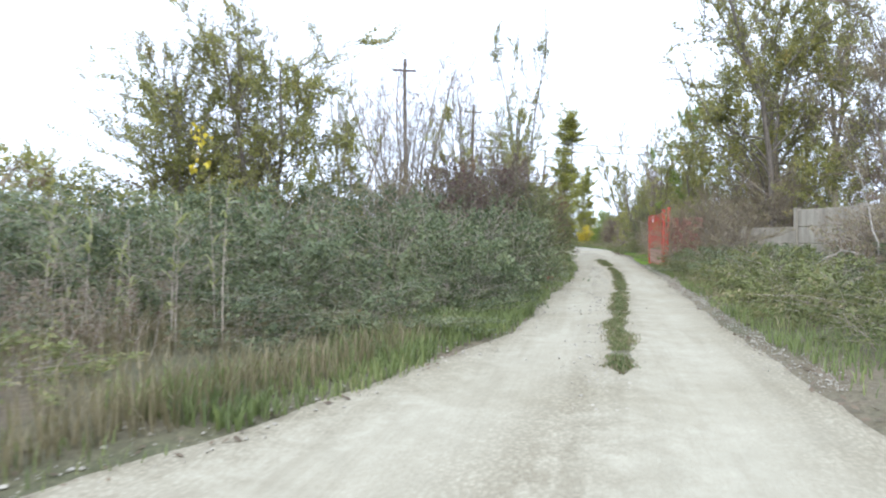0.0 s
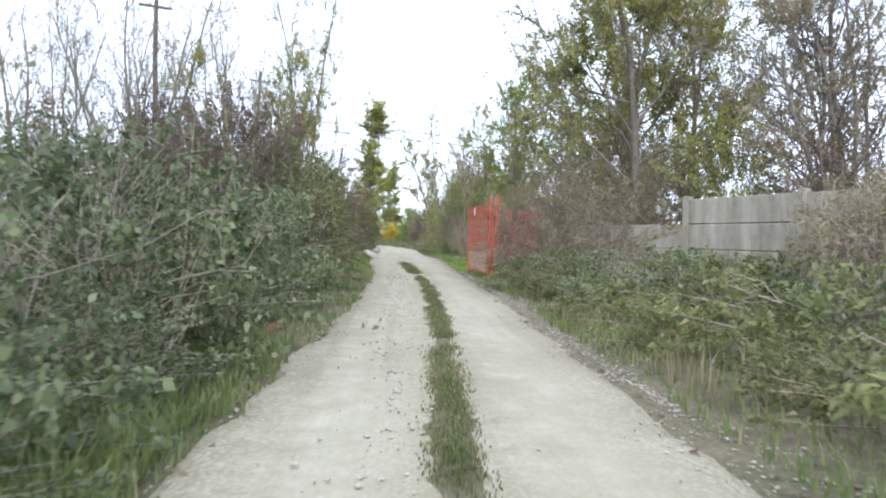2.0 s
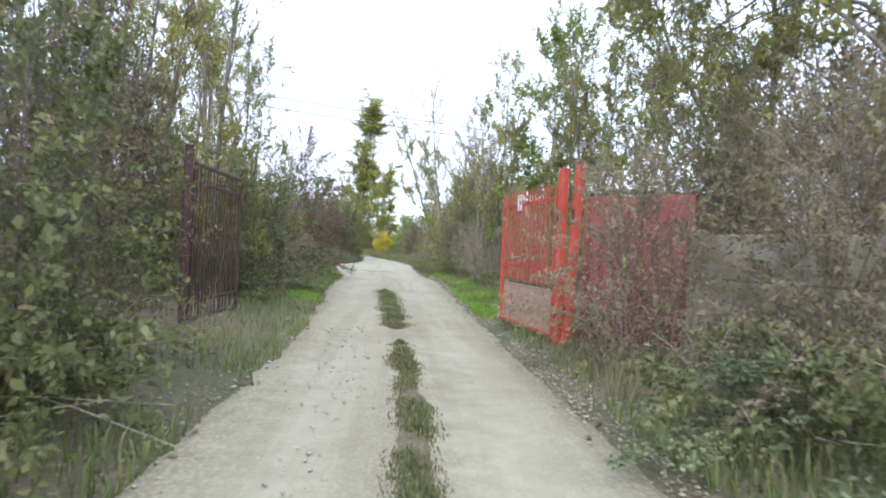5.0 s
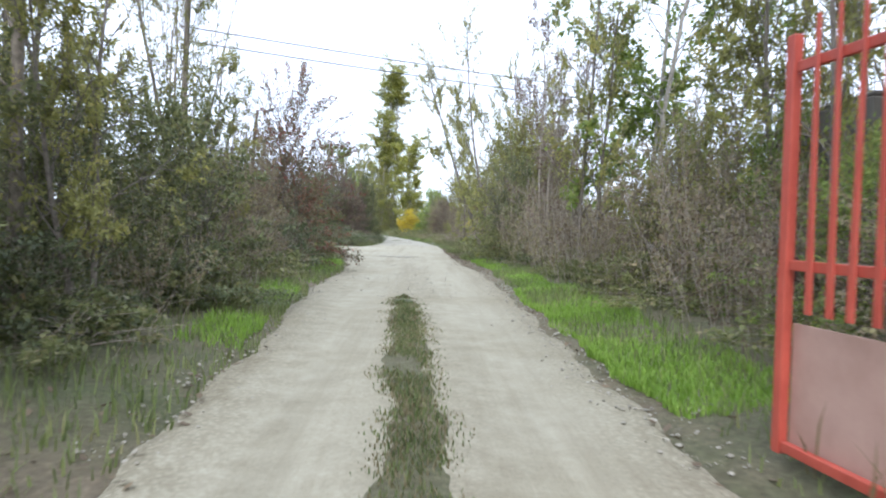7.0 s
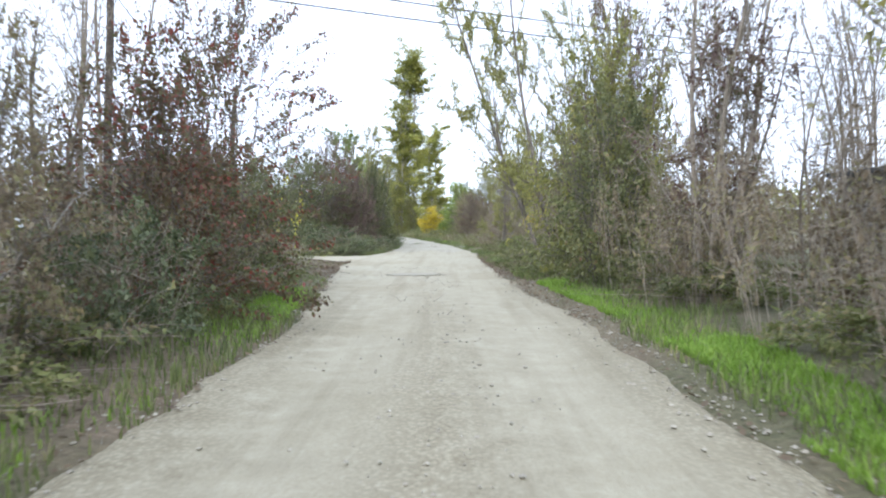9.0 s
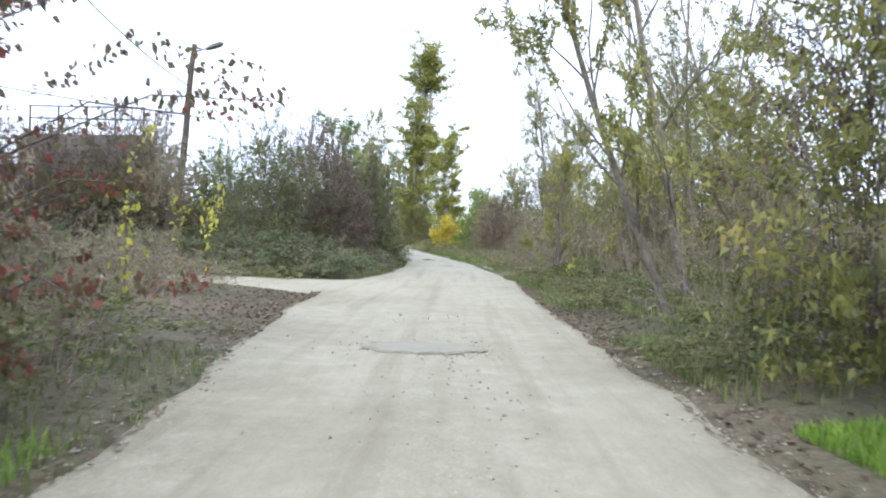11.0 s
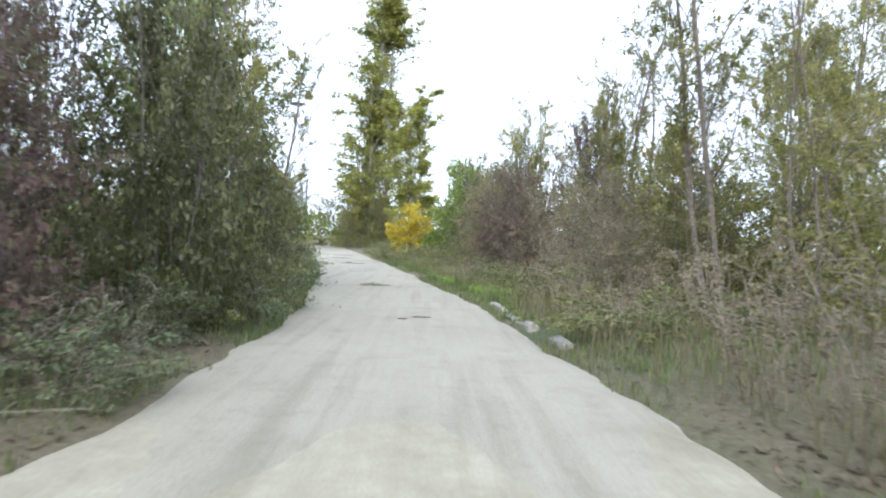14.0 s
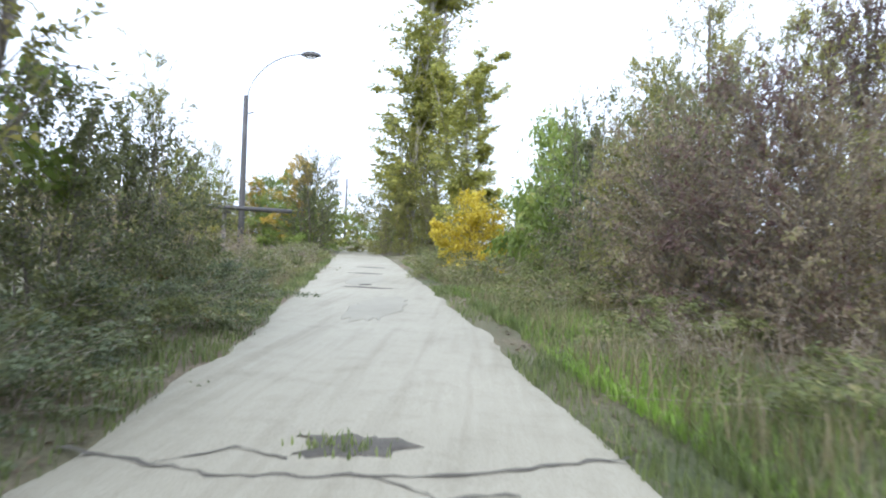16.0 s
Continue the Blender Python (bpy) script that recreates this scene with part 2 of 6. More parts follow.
def soil_material():
    m, n, l, p = material("leafy_soil")
    big = noise_tex(n, l, 0.22, 6.0, 0.68)
    fine = noise_tex(n, l, 18.0, 6.0, 0.75)
    a = ramp(n, [(0.3, (0.12, 0.092, 0.06)), (0.55, (0.225, 0.175, 0.117)), (0.75, (0.35, 0.285, 0.195))])
    l.new(fine.outputs["Fac"], a.inputs["Fac"])
    b = ramp(n, [(0.3, (0.04, 0.055, 0.02)), (0.6, (0.09, 0.12, 0.04)), (0.8, (0.16, 0.17, 0.07))])
    l.new(fine.outputs["Fac"], b.inputs["Fac"])
    f = ramp(n, [(0.36, (0, 0, 0)), (0.68, (1, 1, 1))])
    l.new(big.outputs["Fac"], f.inputs["Fac"])
    c = mixed(n, l, f.outputs["Color"], a.outputs["Color"], b.outputs["Color"])
    l.new(c, p.inputs["Base Color"])
    p.inputs["Roughness"].default_value = 0.95
    bump(n, l, fine.outputs["Fac"], p, 0.8, 0.05)
    return m


def mottled(name, dark, light, scale, rough=0.85, relief=0.01, metal=0.0, streak=1.0):
    m, n, l, p = material(name)
    nz = noise_tex(n, l, scale, 7.0, 0.7)
    nb = noise_tex(n, l, scale * 0.13, 3.0)
    if streak != 1.0:
        # rain runs down the face
        nb.inputs["Scale"].default_value = scale * 0.7
        mp = n.new("ShaderNodeMapping")
        mp.inputs["Scale"].default_value = (1.0, 1.0, streak)
        l.new(n["Texture Coordinate"].outputs["Object"], mp.inputs["Vector"])
        l.new(mp.outputs["Vector"], nb.inputs["Vector"])
    r = ramp(n, [(0.3, dark), (0.68, light)])
    c0 = mixed(n, l, 0.5 if streak == 1.0 else 0.68, nz.outputs["Fac"], nb.outputs["Fac"])
    l.new(c0, r.inputs["Fac"])
    l.new(r.outputs["Color"], p.inputs["Base Color"])
    p.inputs["Roughness"].default_value, p.inputs["Metallic"].default_value = rough, metal
    bump(n, l, nz.outputs["Fac"], p, 0.5, relief)
    return m


ROAD, PAVING, SOIL = gravel_material(), paving_material(), soil_material()
CONCRETE = mottled("weathered_concrete", (0.17, 0.152, 0.115), (0.43, 0.395, 0.31), 5.0, 0.9, 0.006, streak=0.16)
KERB = mottled("pale_kerb_concrete", (0.17, 0.16, 0.13), (0.4, 0.38, 0.325), 9.0, 0.9, 0.006)
STONE = mottled("limestone", (0.2, 0.185, 0.145), (0.46, 0.43, 0.35), 11.0, 0.95, 0.01)
RED = mottled("faded_red_paint", (0.36, 0.055, 0.036), (0.58, 0.11, 0.068), 6.0, 0.55, 0.002)
RUSTRED = mottled("rusty_red_sheet", (0.12, 0.036, 0.028), (0.25, 0.068, 0.048), 4.0, 0.65, 0.003)
PINKISH = mottled("dusty_red_sheet", (0.36, 0.215, 0.165), (0.56, 0.37, 0.3), 3.0, 0.75, 0.003)
RUST = mottled("brown_rust", (0.035, 0.02, 0.017), (0.105, 0.055, 0.043), 9.0, 0.8, 0.003)
PLASTER = mottled("flaking_white_plaster", (0.42, 0.41, 0.38), (0.78, 0.77, 0.73), 3.5, 0.9, 0.01)
DARKWALL = mottled("dirty_grey_render", (0.07, 0.065, 0.055), (0.2, 0.185, 0.16), 2.5, 0.9, 0.01)
ROOFING = mottled("dark_roof_sheet", (0.03, 0.03, 0.03), (0.1, 0.095, 0.09), 4.0, 0.8, 0.01)
CREOSOTE = mottled("creosoted_wood", (0.035, 0.028, 0.022), (0.13, 0.105, 0.08), 12.0, 0.9, 0.01)
STEEL = mottled("galvanised_steel", (0.22, 0.23, 0.24), (0.42, 0.43, 0.44), 8.0, 0.5, 0.002, 0.6)
DARKSTEEL = mottled("dull_dark_steel", (0.05, 0.05, 0.05), (0.14, 0.135, 0.13), 8.0, 0.6, 0.002, 0.4)
WHITEPLATE = mottled("white_enamel_plate", (0.68, 0.67, 0.65), (0.84, 0.84, 0.82), 3.0, 0.4, 0.001)
BLACK = mottled("black_print", (0.02, 0.02, 0.02), (0.05, 0.05, 0.05), 5.0, 0.6, 0.001)
PRINTRED = mottled("faded_red_print", (0.45, 0.12, 0.09), (0.55, 0.2, 0.15), 5.0, 0.6, 0.001)
WIRE = mottled("black_cable", (0.015, 0.015, 0.015), (0.05, 0.05, 0.05), 6.0, 0.6, 0.001)
LAMPGLASS = mottled("milky_lamp_cover", (0.4, 0.4, 0.38), (0.6, 0.6, 0.58), 4.0, 0.3, 0.001)


# ---- small builders ----
def mesh_from(name, verts, faces, mat, smooth=False):
    me = bpy.data.meshes.new(name)
    if isinstance(faces, np.ndarray):
        n, k = faces.shape
        me.vertices.add(len(verts))
        me.vertices.foreach_set("co", np.ascontiguousarray(verts, dtype=np.float32).ravel())
        me.loops.add(n * k)
        me.loops.foreach_set("vertex_index", np.ascontiguousarray(faces, dtype=np.int32).ravel())
        me.polygons.add(n)
        me.polygons.foreach_set("loop_start", np.arange(0, n * k, k, dtype=np.int32))
        me.update(calc_edges=True)
    else:
        me.from_pydata([tuple(map(float, v)) for v in verts], [], [tuple(map(int, f)) for f in faces])
    me.materials.append(mat)
    if smooth:
        me.polygons.foreach_set("use_smooth", [True] * len(me.polygons))
    me.update()
    return me


def part(name, data, mat, parent, label=""):
    """Links a mesh or a bmesh as one object under a thing or a part."""
    if isinstance(data, bmesh.types.BMesh):
        me = bpy.data.meshes.new(name)
        data.to_mesh(me)
        data.free()
        me.materials.append(mat)
        data = me
    ob = new(name, data)
    ob.parent = parent
    return tagged(ob, label)


def thing(name, at, label, category, group="", kind=""):
    ob = new(name)
    ob.location = at
    ob.empty_display_size = 0.1
    return tagged(ob, label, category, group, kind)


def box(bm, size, m=None, bevel=0.0):
    """A box of that size placed by m, with its edges broken, as all of bm."""
    bmesh.ops.create_cube(bm, size=1.0)
    bmesh.ops.scale(bm, vec=size, verts=bm.verts)
    if bevel:
        bmesh.ops.bevel(bm, geom=list(bm.edges), offset=bevel, segments=1, affect="EDGES")
    if m is not None:
        bmesh.ops.transform(bm, matrix=m, verts=bm.verts)
    return bm


def box_part(name, size, at, mat, parent, turn=(0, 0, 0), bevel=0.004, label=""):
    bm = bmesh.new()
    box(bm, size, pose(*at, *turn), bevel)
    return part(name, bm, mat, parent, label)


def tubes(p0, p1, r0, r1, sides=5):
    """Tapered prisms from the points p0 to p1, as arrays of vertices and faces."""
    p0, p1 = np.asarray(p0, float), np.asarray(p1, float)
    n = len(p0)
    d = p1 - p0
    d /= np.maximum(np.linalg.norm(d, axis=1, keepdims=True), 1e-9)
    ref = np.where(np.abs(d[:, 2:3]) < 0.9, [[0.0, 0.0, 1.0]], [[1.0, 0.0, 0.0]])
    u = np.cross(d, ref)
    u /= np.linalg.norm(u, axis=1, keepdims=True)
    w = np.cross(d, u)
    a = np.arange(sides) * 2 * np.pi / sides
    ring = u[:, None] * np.cos(a)[None, :, None] + w[:, None] * np.sin(a)[None, :, None]
    lo = p0[:, None] + ring * np.asarray(r0)[:, None, None]
    hi = p1[:, None] + ring * np.asarray(r1)[:, None, None]
    verts = np.concatenate([lo, hi], 1).reshape(-1, 3)
    k = np.arange(sides)
    quad = np.stack([k, (k + 1) % sides, (k + 1) % sides + sides, k + sides], 1)
    faces = (np.arange(n)[:, None, None] * 2 * sides + quad[None]).reshape(-1, 4)
    return verts, faces


def tube_along(points, radii, sides=8):
    """One closed tapered tube through the points."""
    pts = np.asarray(points, float)
    verts, faces = [], []
    for k, p in enumerate(pts):
        d = pts[min(k + 1, len(pts) - 1)] - pts[max(k - 1, 0)]
        d /= np.linalg.norm(d)
        u = np.cross(d, [0, 0, 1.0] if abs(d[2]) < 0.9 else [1.0, 0, 0])
        u /= np.linalg.norm(u)
        w = np.cross(d, u)
        for s in range(sides):
            a = 2 * math.pi * s / sides
            verts.append(p + radii[k] * (u * math.cos(a) + w * math.sin(a)))
    for k in range(len(pts) - 1):
        for s in range(sides):
            faces.append((k * sides + s, k * sides + (s + 1) % sides, (k + 1) * sides + (s + 1) % sides, (k + 1) * sides + s))
    faces.append(tuple(range(sides))[::-1])
    faces.append(tuple((len(pts) - 1) * sides + s for s in range(sides)))
    return verts, faces


# ---- plan of the lane ----
LEFT_Y = [-14, -8, 0, 4.6, 10, 16, 25, 30, 36, 42, 48, 52, 55, 62, 66, 71, 74, 78, 83, 88, 93, 97, 113, 150]
LEFT_X = [-6, -3.2, -1.0, -0.1, 0.1, 0.3, 0.3, 0.0, -0.4, -0.5, -1.1, -1.6, -1.85, -1.9, -1.2, -1.1, -1.35, -1.75, -2.4, -3.2, -4.0, -4.7, -7.4, -14]
RIGHT_Y = [-14, -8, 6, 18, 28, 42, 46, 57, 62, 66, 71, 74.5, 81, 84.5, 93, 103, 118, 150]
RIGHT_X = [3.2, 2.9, 2.9, 3.2, 3.2, 3.3, 3.0, 2.85, 2.9, 2.6, 2.1, 1.9, 0.9, 0.5, -0.8, -2.4, -4.8, -10.5]


def wob(y, s, k):
    return noise.noise((y * s, k * 7.3, 0.0))


def road_left(y):
    return float(np.interp(y, LEFT_Y, LEFT_X)) + 0.12 * wob(y, 0.7, 1) + 0.07 * wob(y, 2.9, 2)


def road_right(y):
    return float(np.interp(y, RIGHT_Y, RIGHT_X)) + 0.12 * wob(y, 0.8, 3) + 0.07 * wob(y, 3.1, 4)


def ground_z(x, y):
    """Height of the soil: sunk under the lane, a low bank beside it."""
    d = max(road_left(y) - x, x - road_right(y))
    if -14 < x < 0 and 56.5 < y < 62.5:
        d = min(d, abs(y - float(np.interp(x, [-16, -8, -4, -2, 0.5], [60.0, 60.6, 60.4, 59.7, 59.0]))) - float(np.interp(x, [-8, -4, -2], [1.5, 1.75, 2.9])))
    bank = 0.16 * min(max((d - 0.1) / 1.6, 0.0), 1.0)
    return (-0.07 if d < -0.25 else -0.07 + 0.07 * min((d + 0.25) / 0.3, 1.0)) + bank + 0.05 * noise.noise((x * 0.5, y * 0.5, 3.0)) * (1 if d > 0.3 else 0)


def build_ground():
    xs = np.concatenate([[-1800, -900, -400, -200, -110, -70, -45, -30, -22, -17, -14], np.arange(-12, 10.01, 0.35), [11, 12.5, 14.5, 18, 24, 32, 45, 70, 110, 200, 400, 900, 1800]])
    ys = np.concatenate([[-1500, -700, -300, -140, -70, -40, -25, -18], np.arange(-14, 125.01, 0.45), [127, 130, 135, 142, 150, 165, 190, 240, 320, 480, 800, 1500, 2500]])
    verts = [(x, y, ground_z(x, y) if abs(x) < 60 and -20 < y < 149 else 0.05) for y in ys for x in xs]
    w = len(xs)
    faces = [(r * w + c, r * w + c + 1, (r + 1) * w + c + 1, (r + 1) * w + c) for r in range(len(ys) - 1) for c in range(w - 1)]
    ob = new("ground", mesh_from("ground", verts, faces, SOIL, True))
    tagged(ob, "brown leafy soil with patches of low green growth beside the lane", "ground", kind="structure")


def lane_strip(name, y0, y1, mat, label, lift):
    """The lane between two places along it, with worn wheel tracks and a low crown."""
    cols = 18
    ys = np.arange(y0, y1 + 0.01, 0.22)
    verts = []
    for y in ys:
        a, b = road_left(y), road_right(y)
        if name == "road" and y < 2:
            a -= 0.2
        for c in range(cols + 1):
            u = c / cols
            x = a + (b - a) * u
            rut = -0.022 * (math.exp(-((u - 0.24) / 0.1) ** 2) + math.exp(-((u - 0.76) / 0.1) ** 2)) if name == "road" else 0.0
            edge = -0.05 * (max(abs(u - 0.5) - 0.44, 0) / 0.06) ** 2
            rise = 0.0 if name == "road" else -0.04 * max(0.0, 1 - (y - y0) / 3.0)
            z = lift + rise + rut + edge + (0.018 if name == "road" else 0.008) * noise.noise((x * 1.1, y * 0.8, 9.0)) + 0.005 * noise.noise((x * 5, y * 5, 2.0))
            verts.append((x, y, z))
    w = cols + 1
    faces = [(r * w + c, r * w + c + 1, (r + 1) * w + c + 1, (r + 1) * w + c) for r in range(len(ys) - 1) for c in range(cols)]
    me = mesh_from(name, verts, faces, mat, True)
    me.attributes.new("across", "FLOAT", "POINT").data.foreach_set("value", [c / cols for _ in ys for c in range(w)])
    return tagged(new(name, me), label, "road", kind="structure")


def side_track(name, points, widths, mat, label, lift):
    """A side way along the given points."""
    verts, faces, cols = [], [], 8
    fine, wide = [], []
    for (p, q), (a, b) in zip(zip(points, points[1:]), zip(widths, widths[1:])):
        n = max(int(math.dist(p, q) / 0.4), 2)
        for k in range(n):
            fine.append((p[0] + (q[0] - p[0]) * k / n, p[1] + (q[1] - p[1]) * k / n))
            wide.append(a + (b - a) * k / n)
    for k, (x, y) in enumerate(fine):
        x2, y2 = fine[min(k + 1, len(fine) - 1)]
        x1, y1 = fine[max(k - 1, 0)]
        d = math.hypot(x2 - x1, y2 - y1)
        nx, ny = -(y2 - y1) / d, (x2 - x1) / d
        for c in range(cols + 1):
            o = (c / cols - 0.5) * (wide[k] + 0.3 * noise.noise((k * 0.3, c // cols, 1.0)))
            e = -0.03 * (abs(c / cols - 0.5) > 0.45) - 0.08 * (k == 0) - 0.02 * (k == 1)
            verts.append((x + nx * o, y + ny * o, lift + e + 0.015 * noise.noise((x + nx * o, y + ny * o, 4.0))))
    w = cols + 1
    faces = [(r * w + c, r * w + c + 1, (r + 1) * w + c + 1, (r + 1) * w + c) for r in range(len(fine) - 1) for c in range(cols)]
    me = mesh_from(name, verts, faces, mat, True)
    me.attributes.new("across", "FLOAT", "POINT").data.foreach_set("value", [0.3] * len(verts))
    return tagged(new(name, me), label, "road", kind="structure")


build_ground()
lane_strip("road", -14, 67.6, ROAD, "pale crushed limestone lane with two worn wheel tracks", 0.0)
lane_strip("paved_road", 64.4, 149, PAVING, "old pale concrete road, dusty, cracked and potholed", 0.014)
side_track("side_track", [(-0.1, 59.6), (-2.4, 59.7), (-4.0, 60.4), (-8, 60.6), (-16, 60.0), (-30, 57)], [5.8, 4.8, 2.9, 2.3, 2.4, 2.6], ROAD, "earthy gravel track that forks off under the bushes", 0.004)
side_track("side_road", [(-5, 116), (-12, 117.5), (-30, 121), (-60, 130)], [5, 5.5, 6, 6], PAVING, "pale side road leaving the lane at a junction", 0.012)
side_track("side_path", [(-2.5, 105), (2, 104), (9, 104), (25, 108)], [3, 3, 3, 3], ROAD, "pale dusty path behind the yellow bush", 0.01)


# ---- plants ----
def grow(rng, stems, spread, levels, kids, lean, droop, ratio, base_r, wander=0.25, lift=0.15):
    """Branching segments of a plant about one high: start, end, radii, level."""
    segs = []

    def branch(p, d, length, r, level):
        n = 5 if level == 0 else 4 if level == 1 else 2
        pts = [p]
        for k in range(n):
            d = d + rng.normal(0, wander, 3) * (0.5 if level == 0 else 1.0)
            d[2] += (lift if level < 2 else 0.0) - droop * (k / n) * (1.0 + level * 0.4)
            d = d / np.linalg.norm(d)
            q = pts[-1] + d * length / n
            segs.append((*pts[-1], *q, r * (1 - 0.75 * k / n), r * (1 - 0.75 * (k + 1) / n), level))
            pts.append(q)
        if level < levels:
            for _ in range(kids[level]):
                u = rng.uniform(0.2 if level == 0 else 0.1, 1.0) * n
                k = min(int(u), n - 1)
                at = pts[k] + (pts[k + 1] - pts[k]) * (u - k)
                side = rng.normal(0, 1, 3)
                side -= d * side.dot(d)
                side /= np.linalg.norm(side)
                ang = rng.uniform(0.5, 1.1)
                branch(at, d * math.cos(ang) + side * math.sin(ang), length * ratio * rng.uniform(0.6, 1.15) * (1.25 - 0.6 * u / n), r * 0.5 * (1 - 0.6 * u / n), level + 1)

    for _ in range(stems):
        a = rng.uniform(0, 2 * math.pi)
        rad = math.sqrt(rng.uniform(0, 1)) * spread
        d = np.array([math.cos(a) * lean * rng.uniform(0.2, 1), math.sin(a) * lean * rng.uniform(0.2, 1), 1.0])
        branch(np.array([rad * math.cos(a), rad * math.sin(a), 0.0]), d / np.linalg.norm(d), rng.uniform(0.7, 1.0), base_r * rng.uniform(0.6, 1), 0)
    return np.array(segs)


def grow_tree(rng, trunks, lean, first, limbs, subs, sprays, reach, rise, base_r, crook=0.1):
    """Branching segments of a tree one high: trunk, limbs that follow a rounded crown, side branches and sprays of twigs."""
    segs = []

    def line(p, d, length, r, n, level, bend, up):
        pts = [p]
        for k in range(n):
            d = d + rng.normal(0, bend, 3)
            d[2] += up
            d = d / np.linalg.norm(d)
            q = pts[-1] + d * length / n
            segs.append((*pts[-1], *q, r * (1 - 0.72 * k / n), r * (1 - 0.72 * (k + 1) / n), level))
            pts.append(q)
        return pts

    def side(d, opening):
        s = rng.normal(0, 1, 3)
        s -= d * s.dot(d)
        s /= np.linalg.norm(s)
        return d * math.cos(opening) + s * math.sin(opening)

    def spot(pts, u):
        k = min(int(u * (len(pts) - 1)), len(pts) - 2)
        f = u * (len(pts) - 1) - k
        d = pts[k + 1] - pts[k]
        return pts[k] * (1 - f) + pts[k + 1] * f, d / np.linalg.norm(d)

    turn = rng.uniform(0, 6.28)
    for t in range(trunks):
        a = turn + 6.28 * t / trunks
        out = lean * rng.uniform(0.5, 1.2)
        d = np.array([math.cos(a) * out, math.sin(a) * out, 1.0])
        tall = rng.uniform(0.8, 1.0) if t else 1.0
        trunk = line(np.array([0.03 * math.cos(a), 0.03 * math.sin(a), 0.0]) * (trunks > 1), d / np.linalg.norm(d), tall, base_r * (1.0 if trunks == 1 else 0.75), 9, 0, crook, 0.03)
        for k in range(limbs):
            u = first + (0.98 - first) * ((k + rng.uniform(0, 1)) / limbs)
            p, along = spot(trunk, u)
            a2 = 2.4 * k + rng.uniform(-0.6, 0.6)
            v = (u - first) / (1 - first)
            length = reach * (0.35 + 0.65 * math.sqrt(max(1 - ((v - 0.3) / 0.75) ** 2, 0.0))) * rng.uniform(0.55, 1.15)
            tilt = rise + rng.normal(0, 0.16) + 0.35 * v
            d = np.array([math.cos(a2) * math.cos(tilt), math.sin(a2) * math.cos(tilt), math.sin(tilt)])
            limb = line(p, d, length, base_r * 0.34 * (1 - 0.7 * u), 5, 1, 0.14, 0.05)
            for _ in range(subs):
                p2, d2 = spot(limb, rng.uniform(0.2, 1.0))
                ln2 = length * rng.uniform(0.25, 0.55)
                sub = line(p2, side(d2, rng.uniform(0.45, 0.95)), ln2, base_r * 0.13, 3, 2, 0.16, 0.06)
                for _ in range(sprays):
                    p3, d3 = spot(sub, rng.uniform(0.15, 1.0))
                    line(p3, side(d3, rng.uniform(0.4, 0.9)), ln2 * rng.uniform(0.3, 0.6), base_r * 0.06, 2, 3, 0.2, 0.04)
    return np.array(segs)


def dome_branches(rng, count, lumps):
    """Side branches that fill a rounded bush, one wide and one high, from its middle out to its uneven surface and down to the ground."""
    a = rng.uniform(0, 2 * np.pi, count)
    z = rng.uniform(0.02, 0.97, count) ** 1.15
    r = 0.5 * np.sqrt(np.maximum(1 - z ** 2.4, 0.02)) * (0.82 + 0.18 * np.minimum(z / 0.12, 1))
    ph = rng.uniform(0, 6.28, 4)
    r *= 1 + lumps * (np.sin(2 * a + ph[0]) * 0.35 + np.sin(3 * a + 7 * z + ph[1]) * 0.4 + np.sin(5 * a - 9 * z + ph[2]) * 0.3)
    r *= rng.uniform(0.75, 1.12, count)
    end = np.stack([r * np.cos(a), r * np.sin(a), z + rng.normal(0, 0.03, count)], 1)
    b = a + rng.normal(0, 0.5, count)
    start = np.stack([r * 0.3 * np.cos(b), r * 0.3 * np.sin(b), z * 0.72], 1)
    mid = (start + end) / 2 + rng.normal(0, 0.03, (count, 3))
    mid[:, 2] += 0.03
    one = np.ones((count, 1))
    first = np.concatenate([start, mid, one * 0.007, one * 0.005, one], 1)
    second = np.concatenate([mid, end, one * 0.005, one * 0.002, one * 2], 1)
    return np.concatenate([first, second, second])


